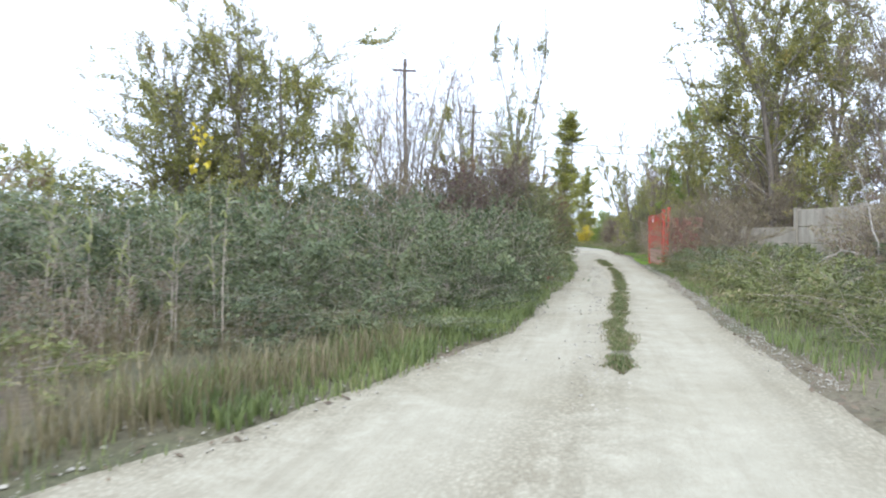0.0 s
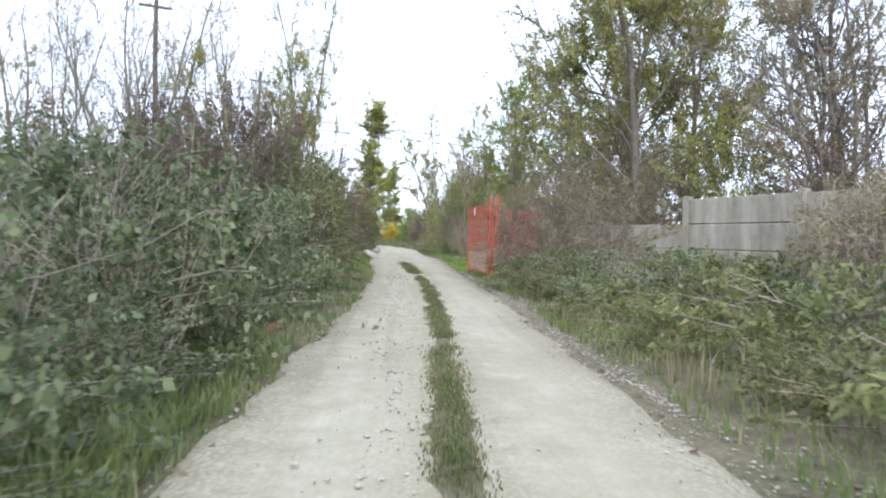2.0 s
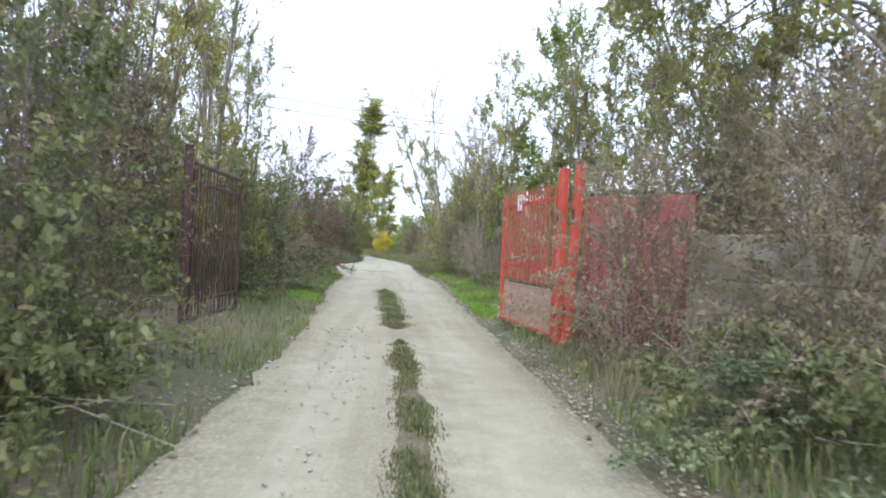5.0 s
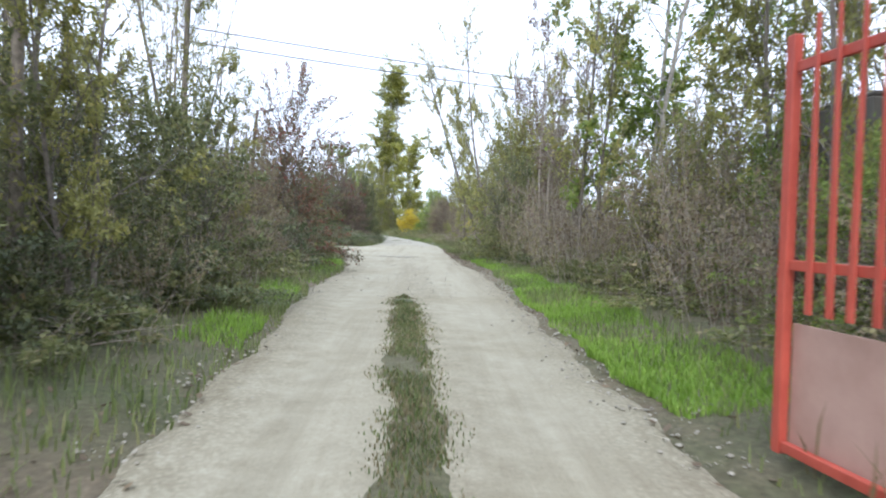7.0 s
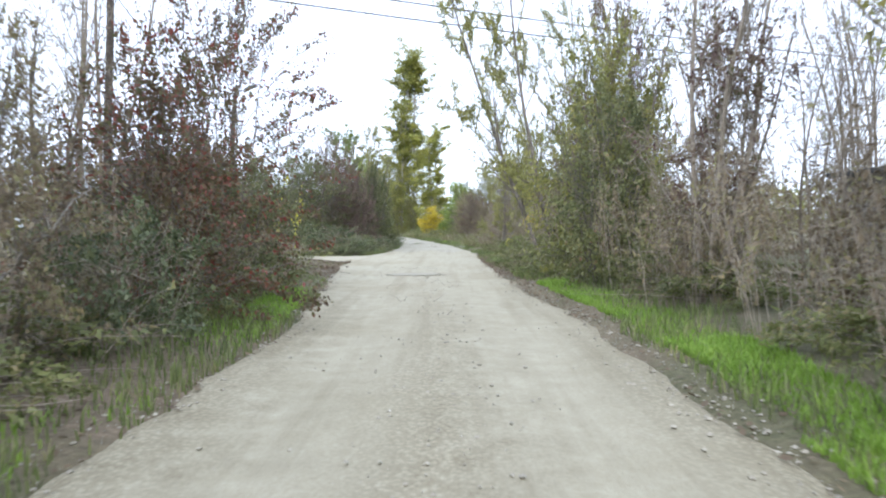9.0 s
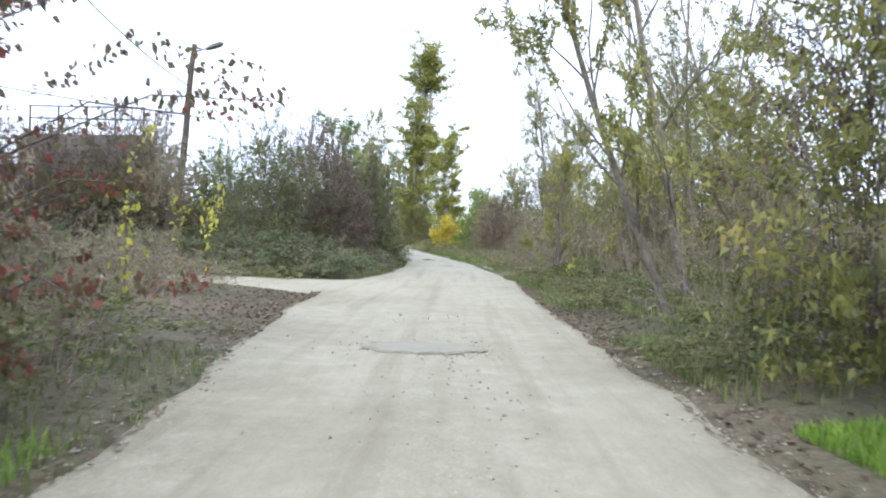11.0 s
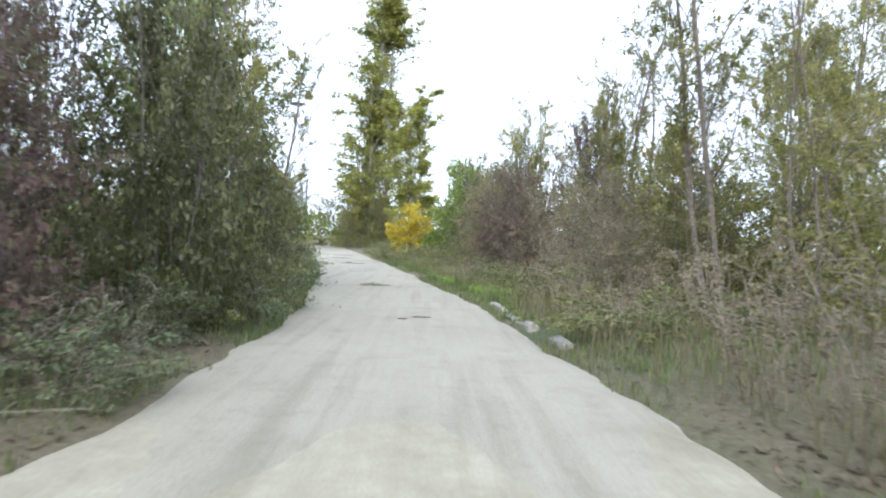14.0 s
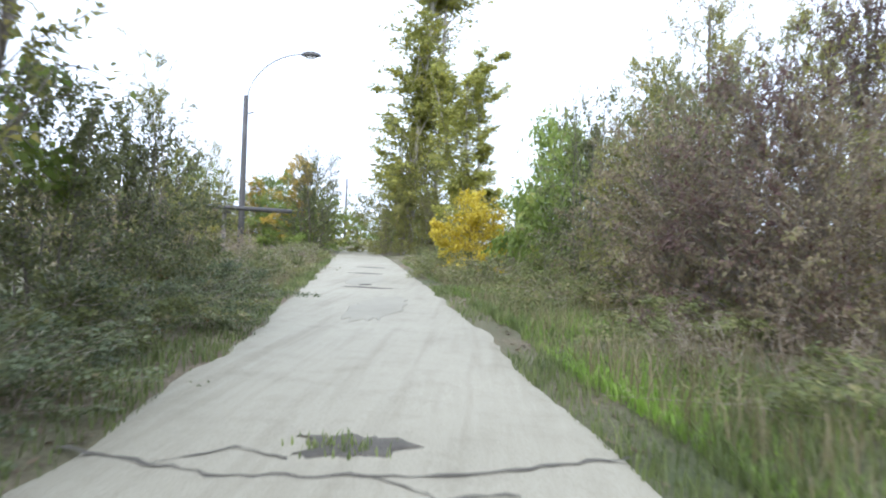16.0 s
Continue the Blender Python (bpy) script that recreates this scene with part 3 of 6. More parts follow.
def leaf_cloud(rng, segs, count, size, low, corners=4, hang=0.25, gaps=1.0):
    """Leaves along the thin twigs: pointed blades of three or four corners, each turned its own way."""
    pick = segs[segs[:, 8] >= low]
    length = np.linalg.norm(pick[:, 3:6] - pick[:, 0:3], axis=1)
    # some parts of the crown are dense, others nearly empty
    cell = 0.1 + 0.075 * segs[:, 5].max()
    ids = np.floor((pick[:, 3:6] + 500) / cell).astype(np.int64)
    length = length * (0.02 + rng.uniform(0, 1, 4096) ** gaps)[(ids @ np.array([73, 1931, 8349])) % 4096]
    i = rng.choice(len(pick), count, p=length / length.sum())
    u = rng.uniform(0, 1, (count, 1)) ** 0.8
    c = pick[i, 0:3] * (1 - u) + pick[i, 3:6] * u + rng.normal(0, size * 0.6, (count, 3))
    mid = np.array([0, 0, segs[:, 5].max() * 0.4])
    out = c - mid
    out /= np.maximum(np.linalg.norm(out, axis=1, keepdims=True), 1e-6)
    d = rng.normal(0, 0.7, (count, 3)) + out * 0.7
    d[:, 2] -= hang
    d /= np.linalg.norm(d, axis=1, keepdims=True)
    nrm = rng.normal(0, 0.6, (count, 3)) + out * 0.5 + [0, 0, 0.7]
    side = np.cross(d, nrm)
    side /= np.maximum(np.linalg.norm(side, axis=1, keepdims=True), 1e-6)
    nrm = np.cross(side, d)
    s = size * rng.uniform(0.6, 1.35, (count, 1))
    if corners == 3:
        v = np.stack([c - d * s * 0.3 + side * s * 0.3, c + d * s * 0.72 - nrm * s * 0.12, c - d * s * 0.42 - side * s * 0.24], 1).reshape(-1, 3)
    else:
        base = c - d * s * 0.5
        tip = c + d * s * 0.5 - nrm * s * 0.12
        wide = c - d * s * 0.05
        v = np.stack([base, wide + side * s * 0.33 + nrm * s * 0.08, tip, wide - side * s * 0.33 + nrm * s * 0.08], 1).reshape(-1, 3)
    v[:, 2] = np.maximum(v[:, 2], 0.02)
    return v, np.arange(count * corners).reshape(-1, corners)


KINDS = {
    # stems, spread, levels, kids, lean, droop, ratio, radius, wander, lift; dome branches; leaves: count, size, lowest level, corners; width, height, leaf, bark
    "bramble": (20, 0.6, 1, (2,), 1.1, 0.42, 0.45, 0.009, 0.3, 0.2, 220, 5600, 0.078, 1, 3, 3.2, 1.9, "bramble", "dry"),
    "dark": (8, 0.22, 2, (6, 2), 0.5, 0.05, 0.42, 0.024, 0.25, 0.12, 300, 9000, 0.084, 1, 3, 3.0, 4.2, "dark", "dark"),
    "brown": (11, 0.3, 2, (6, 2), 0.6, 0.08, 0.42, 0.014, 0.28, 0.1, 300, 8200, 0.062, 1, 3, 3.0, 3.4, "brown", "twig"),
    "purple": (9, 0.22, 2, (6, 3), 0.5, 0.05, 0.42, 0.018, 0.28, 0.12, 300, 10500, 0.068, 1, 3, 3.0, 4.0, "purple", "dark"),
    "red": (8, 0.2, 2, (6, 3), 0.5, 0.05, 0.42, 0.02, 0.28, 0.12, 280, 10000, 0.07, 1, 3, 3.0, 4.4, "red", "dark"),
    "olive": (8, 0.22, 2, (6, 3), 0.5, 0.05, 0.42, 0.026, 0.26, 0.12, 320, 11500, 0.084, 1, 3, 3.8, 4.4, "olive", "grey"),
    "leafy": (8, 0.22, 2, (5, 2), 0.5, 0.05, 0.42, 0.026, 0.26, 0.12, 320, 14000, 0.078, 1, 3, 3.8, 4.4, "bright", "grey"),
    "yellow": (7, 0.12, 2, (7, 4), 0.55, 0.02, 0.42, 0.018, 0.26, 0.1, 70, 5600, 0.115, 1, 4, 2.6, 2.9, "yellow", "grey"),
    "sprig": (1, 0.0, 1, (8,), 0.4, 0.05, 0.4, 0.008, 0.25, 0.08, 0, 60, 0.085, 0, 4, 0.8, 1.3, "yellowgreen", "grey"),
    "canes": (34, 0.85, 1, (3,), 0.35, 0.12, 0.35, 0.006, 0.18, 0.05, 0, 1300, 0.055, 0, 3, 2.4, 1.7, "dry", "dry"),
    "brush": (22, 0.7, 2, (4, 2), 0.75, 0.1, 0.45, 0.009, 0.28, 0.05, 0, 1300, 0.06, 1, 3, 2.6, 1.8, "brown", "dry"),
    "undergrowth": (11, 0.8, 1, (2,), 0.5, 0.15, 0.4, 0.004, 0.25, 0.05, 70, 3000, 0.066, 1, 3, 2.4, 0.9, "weed", "dry"),
    "thicket": (5, 0.25, 1, (6,), 0.5, 0.05, 0.42, 0.03, 0.25, 0.12, 130, 4200, 0.15, 1, 3, 4.0, 4.2, "olive", "grey"),
    "brown_thicket": (6, 0.25, 1, (5,), 0.5, 0.05, 0.42, 0.03, 0.25, 0.12, 130, 3400, 0.14, 1, 3, 4.0, 4.0, "brown", "grey"),
    "green_thicket": (5, 0.25, 1, (6,), 0.5, 0.05, 0.42, 0.03, 0.25, 0.12, 130, 5200, 0.19, 1, 3, 4.0, 4.2, "bright", "grey"),
}
TREES = {
    # trunks, lean, first limb, limbs, side branches, sprays, reach, rise, radius, crook; leaves: count, size, lowest level, corners; width, height, leaf, bark
    "young": (2, 0.12, 0.12, 18, 5, 2, 0.3, 0.62, 0.011, 0.07, 8500, 0.075, 2, 3, 3.0, 6.5, "green", "grey"),
    "bare": (4, 0.16, 0.2, 13, 4, 2, 0.32, 0.9, 0.0075, 0.07, 1500, 0.06, 3, 3, 3.4, 9.0, "brown", "twig"),
    "twiggy": (3, 0.14, 0.1, 17, 5, 4, 0.3, 0.75, 0.008, 0.09, 6000, 0.062, 3, 3, 2.6, 6.8, "purple", "dry"),
    "thin": (2, 0.1, 0.2, 18, 5, 2, 0.28, 0.6, 0.0072, 0.08, 9500, 0.064, 2, 3, 3.2, 9.0, "olive", "twig"),
    "aspen": (2, 0.1, 0.16, 17, 6, 3, 0.32, 0.45, 0.01, 0.07, 8500, 0.105, 2, 4, 3.6, 8.0, "bright", "pale"),
    "tall": (2, 0.14, 0.18, 21, 7, 4, 0.42, 0.5, 0.013, 0.09, 25000, 0.098, 2, 3, 6.5, 11.0, "green", "grey"),
    "sparse": (2, 0.2, 0.25, 17, 6, 4, 0.42, 0.5, 0.014, 0.11, 12000, 0.08, 2, 3, 6.0, 10.0, "brown", "grey"),
    "poplar": (3, 0.025, 0.05, 34, 5, 2, 0.15, 1.12, 0.0065, 0.02, 28000, 0.23, 2, 3, 4.4, 25.0, "poplar", "pale"),
    "orange": (1, 0.05, 0.12, 22, 6, 3, 0.26, 0.7, 0.014, 0.06, 9000, 0.14, 2, 3, 3.6, 7.0, "orange", "grey"),
}
MADE = {}


def wood_mesh(kind, segs, bark, least):
    """Trunks and twigs as tapered tubes, the thick ones rounder."""
    parts = []
    for thick in (True, False):
        g = segs[(segs[:, 8] < 1) == thick]
        sides = 7 if thick and kind in TREES else 4 if thick else 3
        parts.append(tubes(g[:, 0:3], g[:, 3:6], np.maximum(g[:, 6], least), np.maximum(g[:, 7], least * 0.65), sides))
    v = np.concatenate([parts[0][0], parts[1][0]])
    f = np.concatenate([parts[0][1], parts[1][1] + len(parts[0][0])])
    return mesh_from(kind + "_wood", v, f, BARK[bark], True)


def tree_meshes(kind, seed, large):
    (trunks, lean, first, limbs, subs, sprays, reach, rise, radius, crook, count, size, low, corners, w, h, leaf, bark) = TREES[kind]
    rng = np.random.default_rng(100 * seed + sum(map(ord, kind)))
    segs = grow_tree(rng, trunks, lean, first, limbs, subs, sprays, reach, rise, radius, crook)
    wide = np.percentile(np.linalg.norm(segs[:, 3:5], axis=1), 95)
    top = np.percentile(segs[:, 5], 99.7)
    for a in (0, 3):
        segs[:, a:a + 2] *= 0.5 * w / wide
        segs[:, a + 2] *= h / top
    segs[:, 6:8] *= h
    if large:
        count, size = int(count * 1.5), size * 0.75
    wood = wood_mesh(kind, segs, bark, 0.006 if kind in ("bare", "twiggy") else 0.0045)
    v, f = leaf_cloud(rng, segs, count, size, low, corners, gaps=1.4 if kind == "poplar" else 2.2)
    return wood, mesh_from(kind + "_leaves", v, f, LEAF[leaf]), w, h


def shrub_meshes(kind, seed, large, fine):
    (stems, spread, levels, kids, lean, droop, ratio, radius, wander, lift, fill, count, size, low, corners, w, h, leaf, bark) = KINDS[kind]
    if large:
        # a larger plant has more leaves, not larger ones
        count, size = int(count * 1.4), size * 0.75
    if fine:
        corners = 4
    rng = np.random.default_rng(100 * seed + sum(map(ord, kind)))
    segs = grow(rng, stems, spread, levels, kids, lean, droop, ratio, radius, wander, lift)
    flat = np.concatenate([segs[:, 0:2], segs[:, 3:5]])
    wide = np.percentile(np.linalg.norm(flat, axis=1), 93)
    top = np.percentile(segs[:, 5], 99.5)
    for a in (0, 3):
        segs[:, a:a + 2] *= 0.5 * w / wide * (0.85 if fill else 1)
        segs[:, a + 2] = np.maximum(segs[:, a + 2] * h / top * (0.9 if fill and kind != "bramble" else 1), 0.0 if kind != "bramble" else 0.03)
    wood_segs = segs
    if fill:
        dome = dome_branches(rng, fill, 0.8)
        dome[:, [0, 1, 3, 4]] *= w
        dome[:, [2, 5]] = np.maximum(dome[:, [2, 5]] * h * 0.95, 0.03)
        few = int(fill * (0.75 if kind in ("brown", "purple") else 0.45))
        wood_segs = np.concatenate([segs, dome[:few], dome[fill:fill + few]])
        segs = np.concatenate([segs, dome, dome[fill:]])
    wood = wood_mesh(kind, wood_segs, bark, 0.0035)
    v, f = leaf_cloud(rng, segs, count, size, low, corners, gaps=2.3 if kind == "bramble" else 1.45 if fill else 2.6)
    return wood, mesh_from(kind + "_leaves", v, f, LEAF[leaf]), w, h


def plant_meshes(kind, seed, large=False, fine=False):
    """The wood and the leaves of one plant of a kind, at its usual size, base at the origin."""
    key = (kind, seed, large, fine)
    if key not in MADE:
        MADE[key] = tree_meshes(kind, seed, large) if kind in TREES else shrub_meshes(kind, seed, large, fine)
    return MADE[key]


NAMES = {
    "bramble": ("bramble", "dense dark green bramble thicket with arching canes", "bramble"),
    "dark": ("shrub", "dense dark green wild shrub beside the lane", "shrub"),
    "brown": ("shrub", "dry brownish shrub with thin grey twigs and few leaves", "shrub"),
    "purple": ("shrub", "tangled shrub with dull purple-brown autumn leaves", "shrub"),
    "red": ("shrub", "tall dogwood shrub with dark red and green leaves", "shrub"),
    "young": ("tree", "slender young tree with yellowing green leaves", "tree"),
    "olive": ("shrub", "broad yellow-green wild shrub turning in autumn", "shrub"),
    "sparse": ("tree", "sparse brownish tree with a crooked trunk behind the fence", "tree"),
    "twiggy": ("tree", "tall twiggy sapling clump with dull purple leaves", "tree"),
    "bare": ("tree", "nearly bare grey tree with many upright twigs", "tree"),
    "thin": ("tree", "tall thin tree with sparse yellow-green leaves", "tree"),
    "aspen": ("tree", "young aspen with pale stem and bright green leaves", "tree"),
    "tall": ("tree", "tall leafy tree with yellowing crown behind the verge", "tree"),
    "yellow": ("bush", "bright yellow autumn bush on a heap of earth", "bush"),
    "orange": ("tree", "orange-yellow autumn tree beyond the lane", "tree"),
    "canes": ("weeds", "thicket of dry straw-coloured weed stalks on the verge", "weeds"),
    "leafy": ("shrub", "fresh green leafy shrub beside the lane", "shrub"),
    "sprig": ("sapling", "low sapling with a few bright yellow leaves", "sapling"),
    "brush": ("shrub", "dry leafless tangle of pale twigs on the verge", "shrub"),
    "undergrowth": ("weeds", "low tangle of green and dry weeds on the verge", "weeds"),
    "thicket": ("shrub", "yellow-green shrub in the thicket behind the verge", "shrub"),
    "brown_thicket": ("shrub", "brownish shrub in the thicket behind the verge", "shrub"),
    "green_thicket": ("shrub", "bright green shrub in the hedge across the bend", "shrub"),
    "poplar": ("poplar", "tall columnar poplar with yellow-green leaves", "tree"),
}
COUNT = {}


def plant(kind, x, y, w, h, tilt=(0, 0), label=""):
    """One plant of a kind, w wide and h high, rooted at x, y."""
    k = COUNT[kind] = COUNT.get(kind, 0) + 1
    seeds = 1 if kind in ("yellow", "orange", "aspen", "sparse", "twiggy") else 2 if kind == "poplar" else 3
    w0, h0 = TREES[kind][14:16] if kind in TREES else KINDS[kind][15:17]
    large = w / w0 + h / h0 > 2.4 and kind not in ("poplar", "orange", "yellow")
    # the first rows beside the lane have fuller leaves
    beside = max(road_left(y) - x, x - road_right(y)) < 2.2 and y < 92
    wood, leaves, w0, h0 = plant_meshes(kind, k % seeds, large, beside and kind in ("bramble", "dark", "purple", "red", "leafy"))
    name, text, category = NAMES[kind]
    ob = thing(name, (x, y, ground_z(x, y) - 0.02), label or text, category, group=text.split(" with")[0] + " plants")
    ob.rotation_euler = (pose(0, 0, 0, *tilt) @ Matrix.Rotation(2.4 * k, 4, "Z")).to_euler()
    s = w / w0
    ob.scale = (s, s, h / h0)
    tree = category == "tree"
    part("trunk" if tree else "wood", wood, None, ob)
    part("crown" if tree else "foliage", leaves, None, ob)
    return ob


# ---- hedges and trees along the lane ----
plant("olive", -6.9, 12.4, 4.6, 6.2)
plant("olive", -9.5, 11.4, 4.8, 5.8)
plant("tall", -7.7, 12.4, 5.6, 7.4)
plant("tall", -10.2, 12.6, 4.8, 6.6)
plant("brown", -5.2, 17.0, 3.4, 3.8)
plant("purple", -3.5, 18.6, 2.6, 4.4)
plant("purple", -4.6, 20.4, 2.6, 4.2)
plant("thin", -2.5, 31.0, 4.2, 12.2)
plant("tall", 7.5, 22.4, 7.6, 12.4)
plant("tall", 10.6, 26.5, 6.6, 12.0)
plant("sparse", 12.9, 21.0, 6.4, 11.0, (0, -16), "crooked leaning tree with sparse leaves behind the fence")
plant("sparse", 10.4, 18.6, 5.2, 8.6)
plant("young", 4.9, 37.6, 2.3, 7.4)
plant("young", 4.3, 52.6, 3.6, 10.4, (0, -13), "slender tree with yellowing leaves leaning over the lane")
plant("tall", 10.4, 36.2, 5.6, 8.6)
plant("brown", 5.3, 28.2, 1.9, 1.7)
plant("leafy", 5.7, 29.6, 1.8, 2.2)
plant("olive", 7.6, 30.4, 2.0, 1.9)
plant("aspen", -4.5, 79.6, 4.4, 7.8, label="leafy green tree that hangs over the edge of the road")
plant("twiggy", 4.9, 42.3, 2.6, 6.9)
plant("dark", 4.5, 46.0, 2.3, 3.9)
plant("bare", -8.5, 31.0, 6.2, 11.1)
plant("bare", -6.0, 33.0, 4.1, 11.3)
plant("thin", -3.4, 39.0, 3.2, 9.6)
plant("bare", -10.5, 17.0, 3.0, 9.7)
plant("olive", -15.1, 13.0, 2.5, 4.5)
plant("purple", -2.0, 23.0, 2.2, 4.8)
plant("dark", -2.6, 25.8, 2.2, 4.8)
plant("red", -3.4, 20.0, 2.0, 4.3)
plant("bare", -7.2, 26.0, 3.9, 8.3)
plant("bare", -7.7, 23.0, 2.9, 8.1)
plant("young", -7.0, 18.0, 2.0, 6.3)
plant("dark", -0.9, 17.5, 2.0, 3.1)
plant("dark", -0.8, 20.0, 2.0, 3.1)
plant("young", -2.6, 27.0, 2.6, 7.0)
plant("young", -1.3, 30.0, 1.8, 4.4)
plant("young", -2.0, 28.5, 1.8, 3.9)
plant("dark", -1.4, 33.0, 2.0, 3.1)
plant("red", -1.9, 41.5, 2.5, 3.9)
plant("red", -2.8, 47.0, 3.4, 6.9)
plant("brown", -1.9, 38.5, 1.9, 3.2)
plant("young", -2.3, 36.5, 1.8, 4.1)
plant("dark", -1.9, 45.0, 2.0, 2.4)
plant("red", -1.8, 42.0, 2.0, 3.1)
plant("bare", -3.9, 43.0, 2.3, 4.5)
plant("dark", -4.0, 71.0, 3.6, 5.6)
plant("bramble", -1.5, 39.8, 1.8, 1.5)
plant("dark", -4.6, 65.5, 2.7, 4.6)
plant("purple", -3.5, 67.5, 2.4, 5.1)
plant("dark", -2.2, 70.0, 2.0, 5.0)
plant("dark", -5.6, 63.8, 2.2, 3.3)
plant("young", -3.1, 77.0, 2.8, 6.5)
plant("purple", -2.6, 67.0, 2.0, 4.0)
plant("dark", -2.3, 72.0, 2.0, 4.7)
plant("young", -3.1, 79.0, 2.7, 5.9)
plant("dark", -2.6, 76.0, 2.0, 3.3)
plant("dark", -3.2, 74.0, 2.0, 3.9)
plant("dark", -4.1, 82.0, 2.0, 2.9)
plant("dark", -4.6, 84.5, 2.0, 3.1)
plant("thin", -4.8, 86.0, 1.4, 4.1)
plant("dark", -5.4, 88.0, 2.0, 3.0)
plant("olive", -17.4, 122.0, 3.5, 8.1)
plant("olive", -15.5, 145.0, 5.1, 5.5)
plant("young", -13.9, 140.0, 4.7, 6.6)
plant("dark", -11.9, 127.0, 4.2, 8.5)
plant("olive", -20.2, 140.0, 2.7, 6.2)
plant("brown", 6.6, 23.0, 3.1, 4.4)
plant("tall", 9.8, 30.0, 5.4, 12.0, (0, -13), "tall leaning tree with yellowing crown behind the fence")
plant("brown", 7.4, 21.0, 2.2, 3.8)
plant("brown", 5.8, 24.0, 2.9, 3.5)
plant("brown", 4.2, 22.6, 1.9, 2.7)
plant("brown", 4.8, 20.0, 2.1, 3.0)
plant("brown", 5.3, 17.2, 2.0, 2.3)
plant("young", 5.8, 30.5, 2.0, 7.0)
plant("thin", 6.6, 58.5, 3.0, 9.6)
plant("canes", 4.8, 30.0, 1.6, 1.3)
plant("canes", 5.2, 35.0, 1.6, 1.2)
plant("dark", 6.3, 37.0, 2.0, 2.3)
plant("brown", 5.1, 43.0, 1.9, 2.5)
plant("bare", 5.8, 44.0, 2.3, 4.5)
plant("bare", 8.1, 46.0, 2.3, 4.9)
plant("canes", 5.7, 41.0, 1.6, 1.8)
plant("canes", 5.4, 39.0, 1.6, 1.5)
plant("young", 3.8, 62.0, 2.1, 4.3)
plant("thin", 5.4, 73.0, 3.4, 9.2, (0, -10), "leaning thin tree with sparse yellow-green leaves")
plant("thin", 6.4, 72.0, 2.0, 7.5)
plant("brown", 3.1, 85.0, 2.6, 3.8)
plant("olive", 6.9, 84.6, 4.0, 5.0)
plant("thin", 7.8, 85.0, 4.6, 8.6)
plant("olive", 6.5, 69.0, 2.6, 3.9)
plant("young", 8.6, 68.0, 2.2, 6.6)
plant("brush", 4.3, 64.5, 2.4, 2.5)
plant("brown", 6.4, 63.0, 2.8, 3.4)
plant("brush", 6.1, 60.0, 2.8, 3.0)
plant("brush", 5.2, 58.5, 2.2, 1.7)
plant("brush", 5.3, 83.0, 3.0, 3.4)
plant("thin", 6.3, 84.0, 2.6, 7.2)
plant("olive", 3.1, 87.2, 2.4, 4.2)
plant("green_thicket", 2.6, 96.0, 3.4, 5.4, label="fresh green leafy shrub beside the yellow bush")
plant("orange", 12.2, 94.0, 3.3, 6.2)
plant("brush", 4.6, 80.0, 2.2, 2.0)
plant("thin", 6.0, 75.0, 1.4, 4.8)
plant("olive", 7.6, 78.0, 2.8, 3.2)
plant("brown", 4.4, 75.0, 1.9, 1.8)
plant("green_thicket", 2.6, 93.2, 2.6, 4.6, label="fresh green leafy shrub beside the yellow bush")
plant("brown", 3.1, 88.0, 2.0, 3.9)
plant("purple", 6.4, 86.6, 2.4, 6.4)
plant("young", 4.6, 89.0, 2.2, 6.3)
plant("brown", 3.4, 84.5, 1.9, 2.9)
plant("brown", 3.9, 82.5, 1.9, 3.0)

# brambles along the start of the lane
for x_, y_, w_, h_ in ((-3.4, 4.2, 3.0, 1.6), (-5.6, 3.6, 3.4, 1.7), (-8.4, 3.4, 3.6, 1.8), (-2.0, 5.4, 2.4, 1.4), (-1.5, 7.2, 2.6, 1.6), (-4.6, 7.4, 3.6, 2.1), (-1.2, 9.6, 2.6, 1.8), (-4.0, 10.4, 3.6, 2.3), (-1.1, 12.2, 2.6, 1.8),
                       (-3.6, 13.4, 3.4, 2.3), (-7.0, 5.4, 4.0, 1.9), (-7.8, 9.4, 4.0, 2.2), (-6.8, 13.0, 4.0, 2.3), (-0.9, 14.8, 2.4, 1.7), (-10.5, 6.5, 4.2, 1.8)):
    plant("bramble", x_, y_, w_, h_ * 1.16)
for x_, y_, w_, h_ in ((4.7, 3.6, 2.8, 0.8), (4.6, 6.6, 2.6, 0.85), (4.6, 9.4, 2.6, 0.95), (4.9, 12.0, 2.8, 1.0), (5.2, 14.6, 2.8, 1.05), (7.4, 5.0, 3.4, 1.2), (7.6, 9.0, 3.2, 1.2),
                       (4.6, 17.0, 2.2, 0.9), (4.3, 19.6, 1.8, 0.7), (6.8, 13.0, 2.4, 1.0)):
    plant("undergrowth" if x_ < 5 and y_ < 16 else "bramble", x_, y_, w_, h_)
    if y_ < 16:
        plant("bramble", x_ + 1.2, y_ + 1.2, 1.9, h_ * 0.9)
for x_, y_, w_, h_ in ((-4.0, 2.5, 2.6, 1.5), (-6.3, 1.8, 3.0, 1.6), (-8.8, 1.2, 3.2, 1.7), (-2.6, 3.4, 2.0, 1.2), (-11.0, 2.6, 4.0, 2.0)):
    plant("bramble", x_, y_, w_, h_)
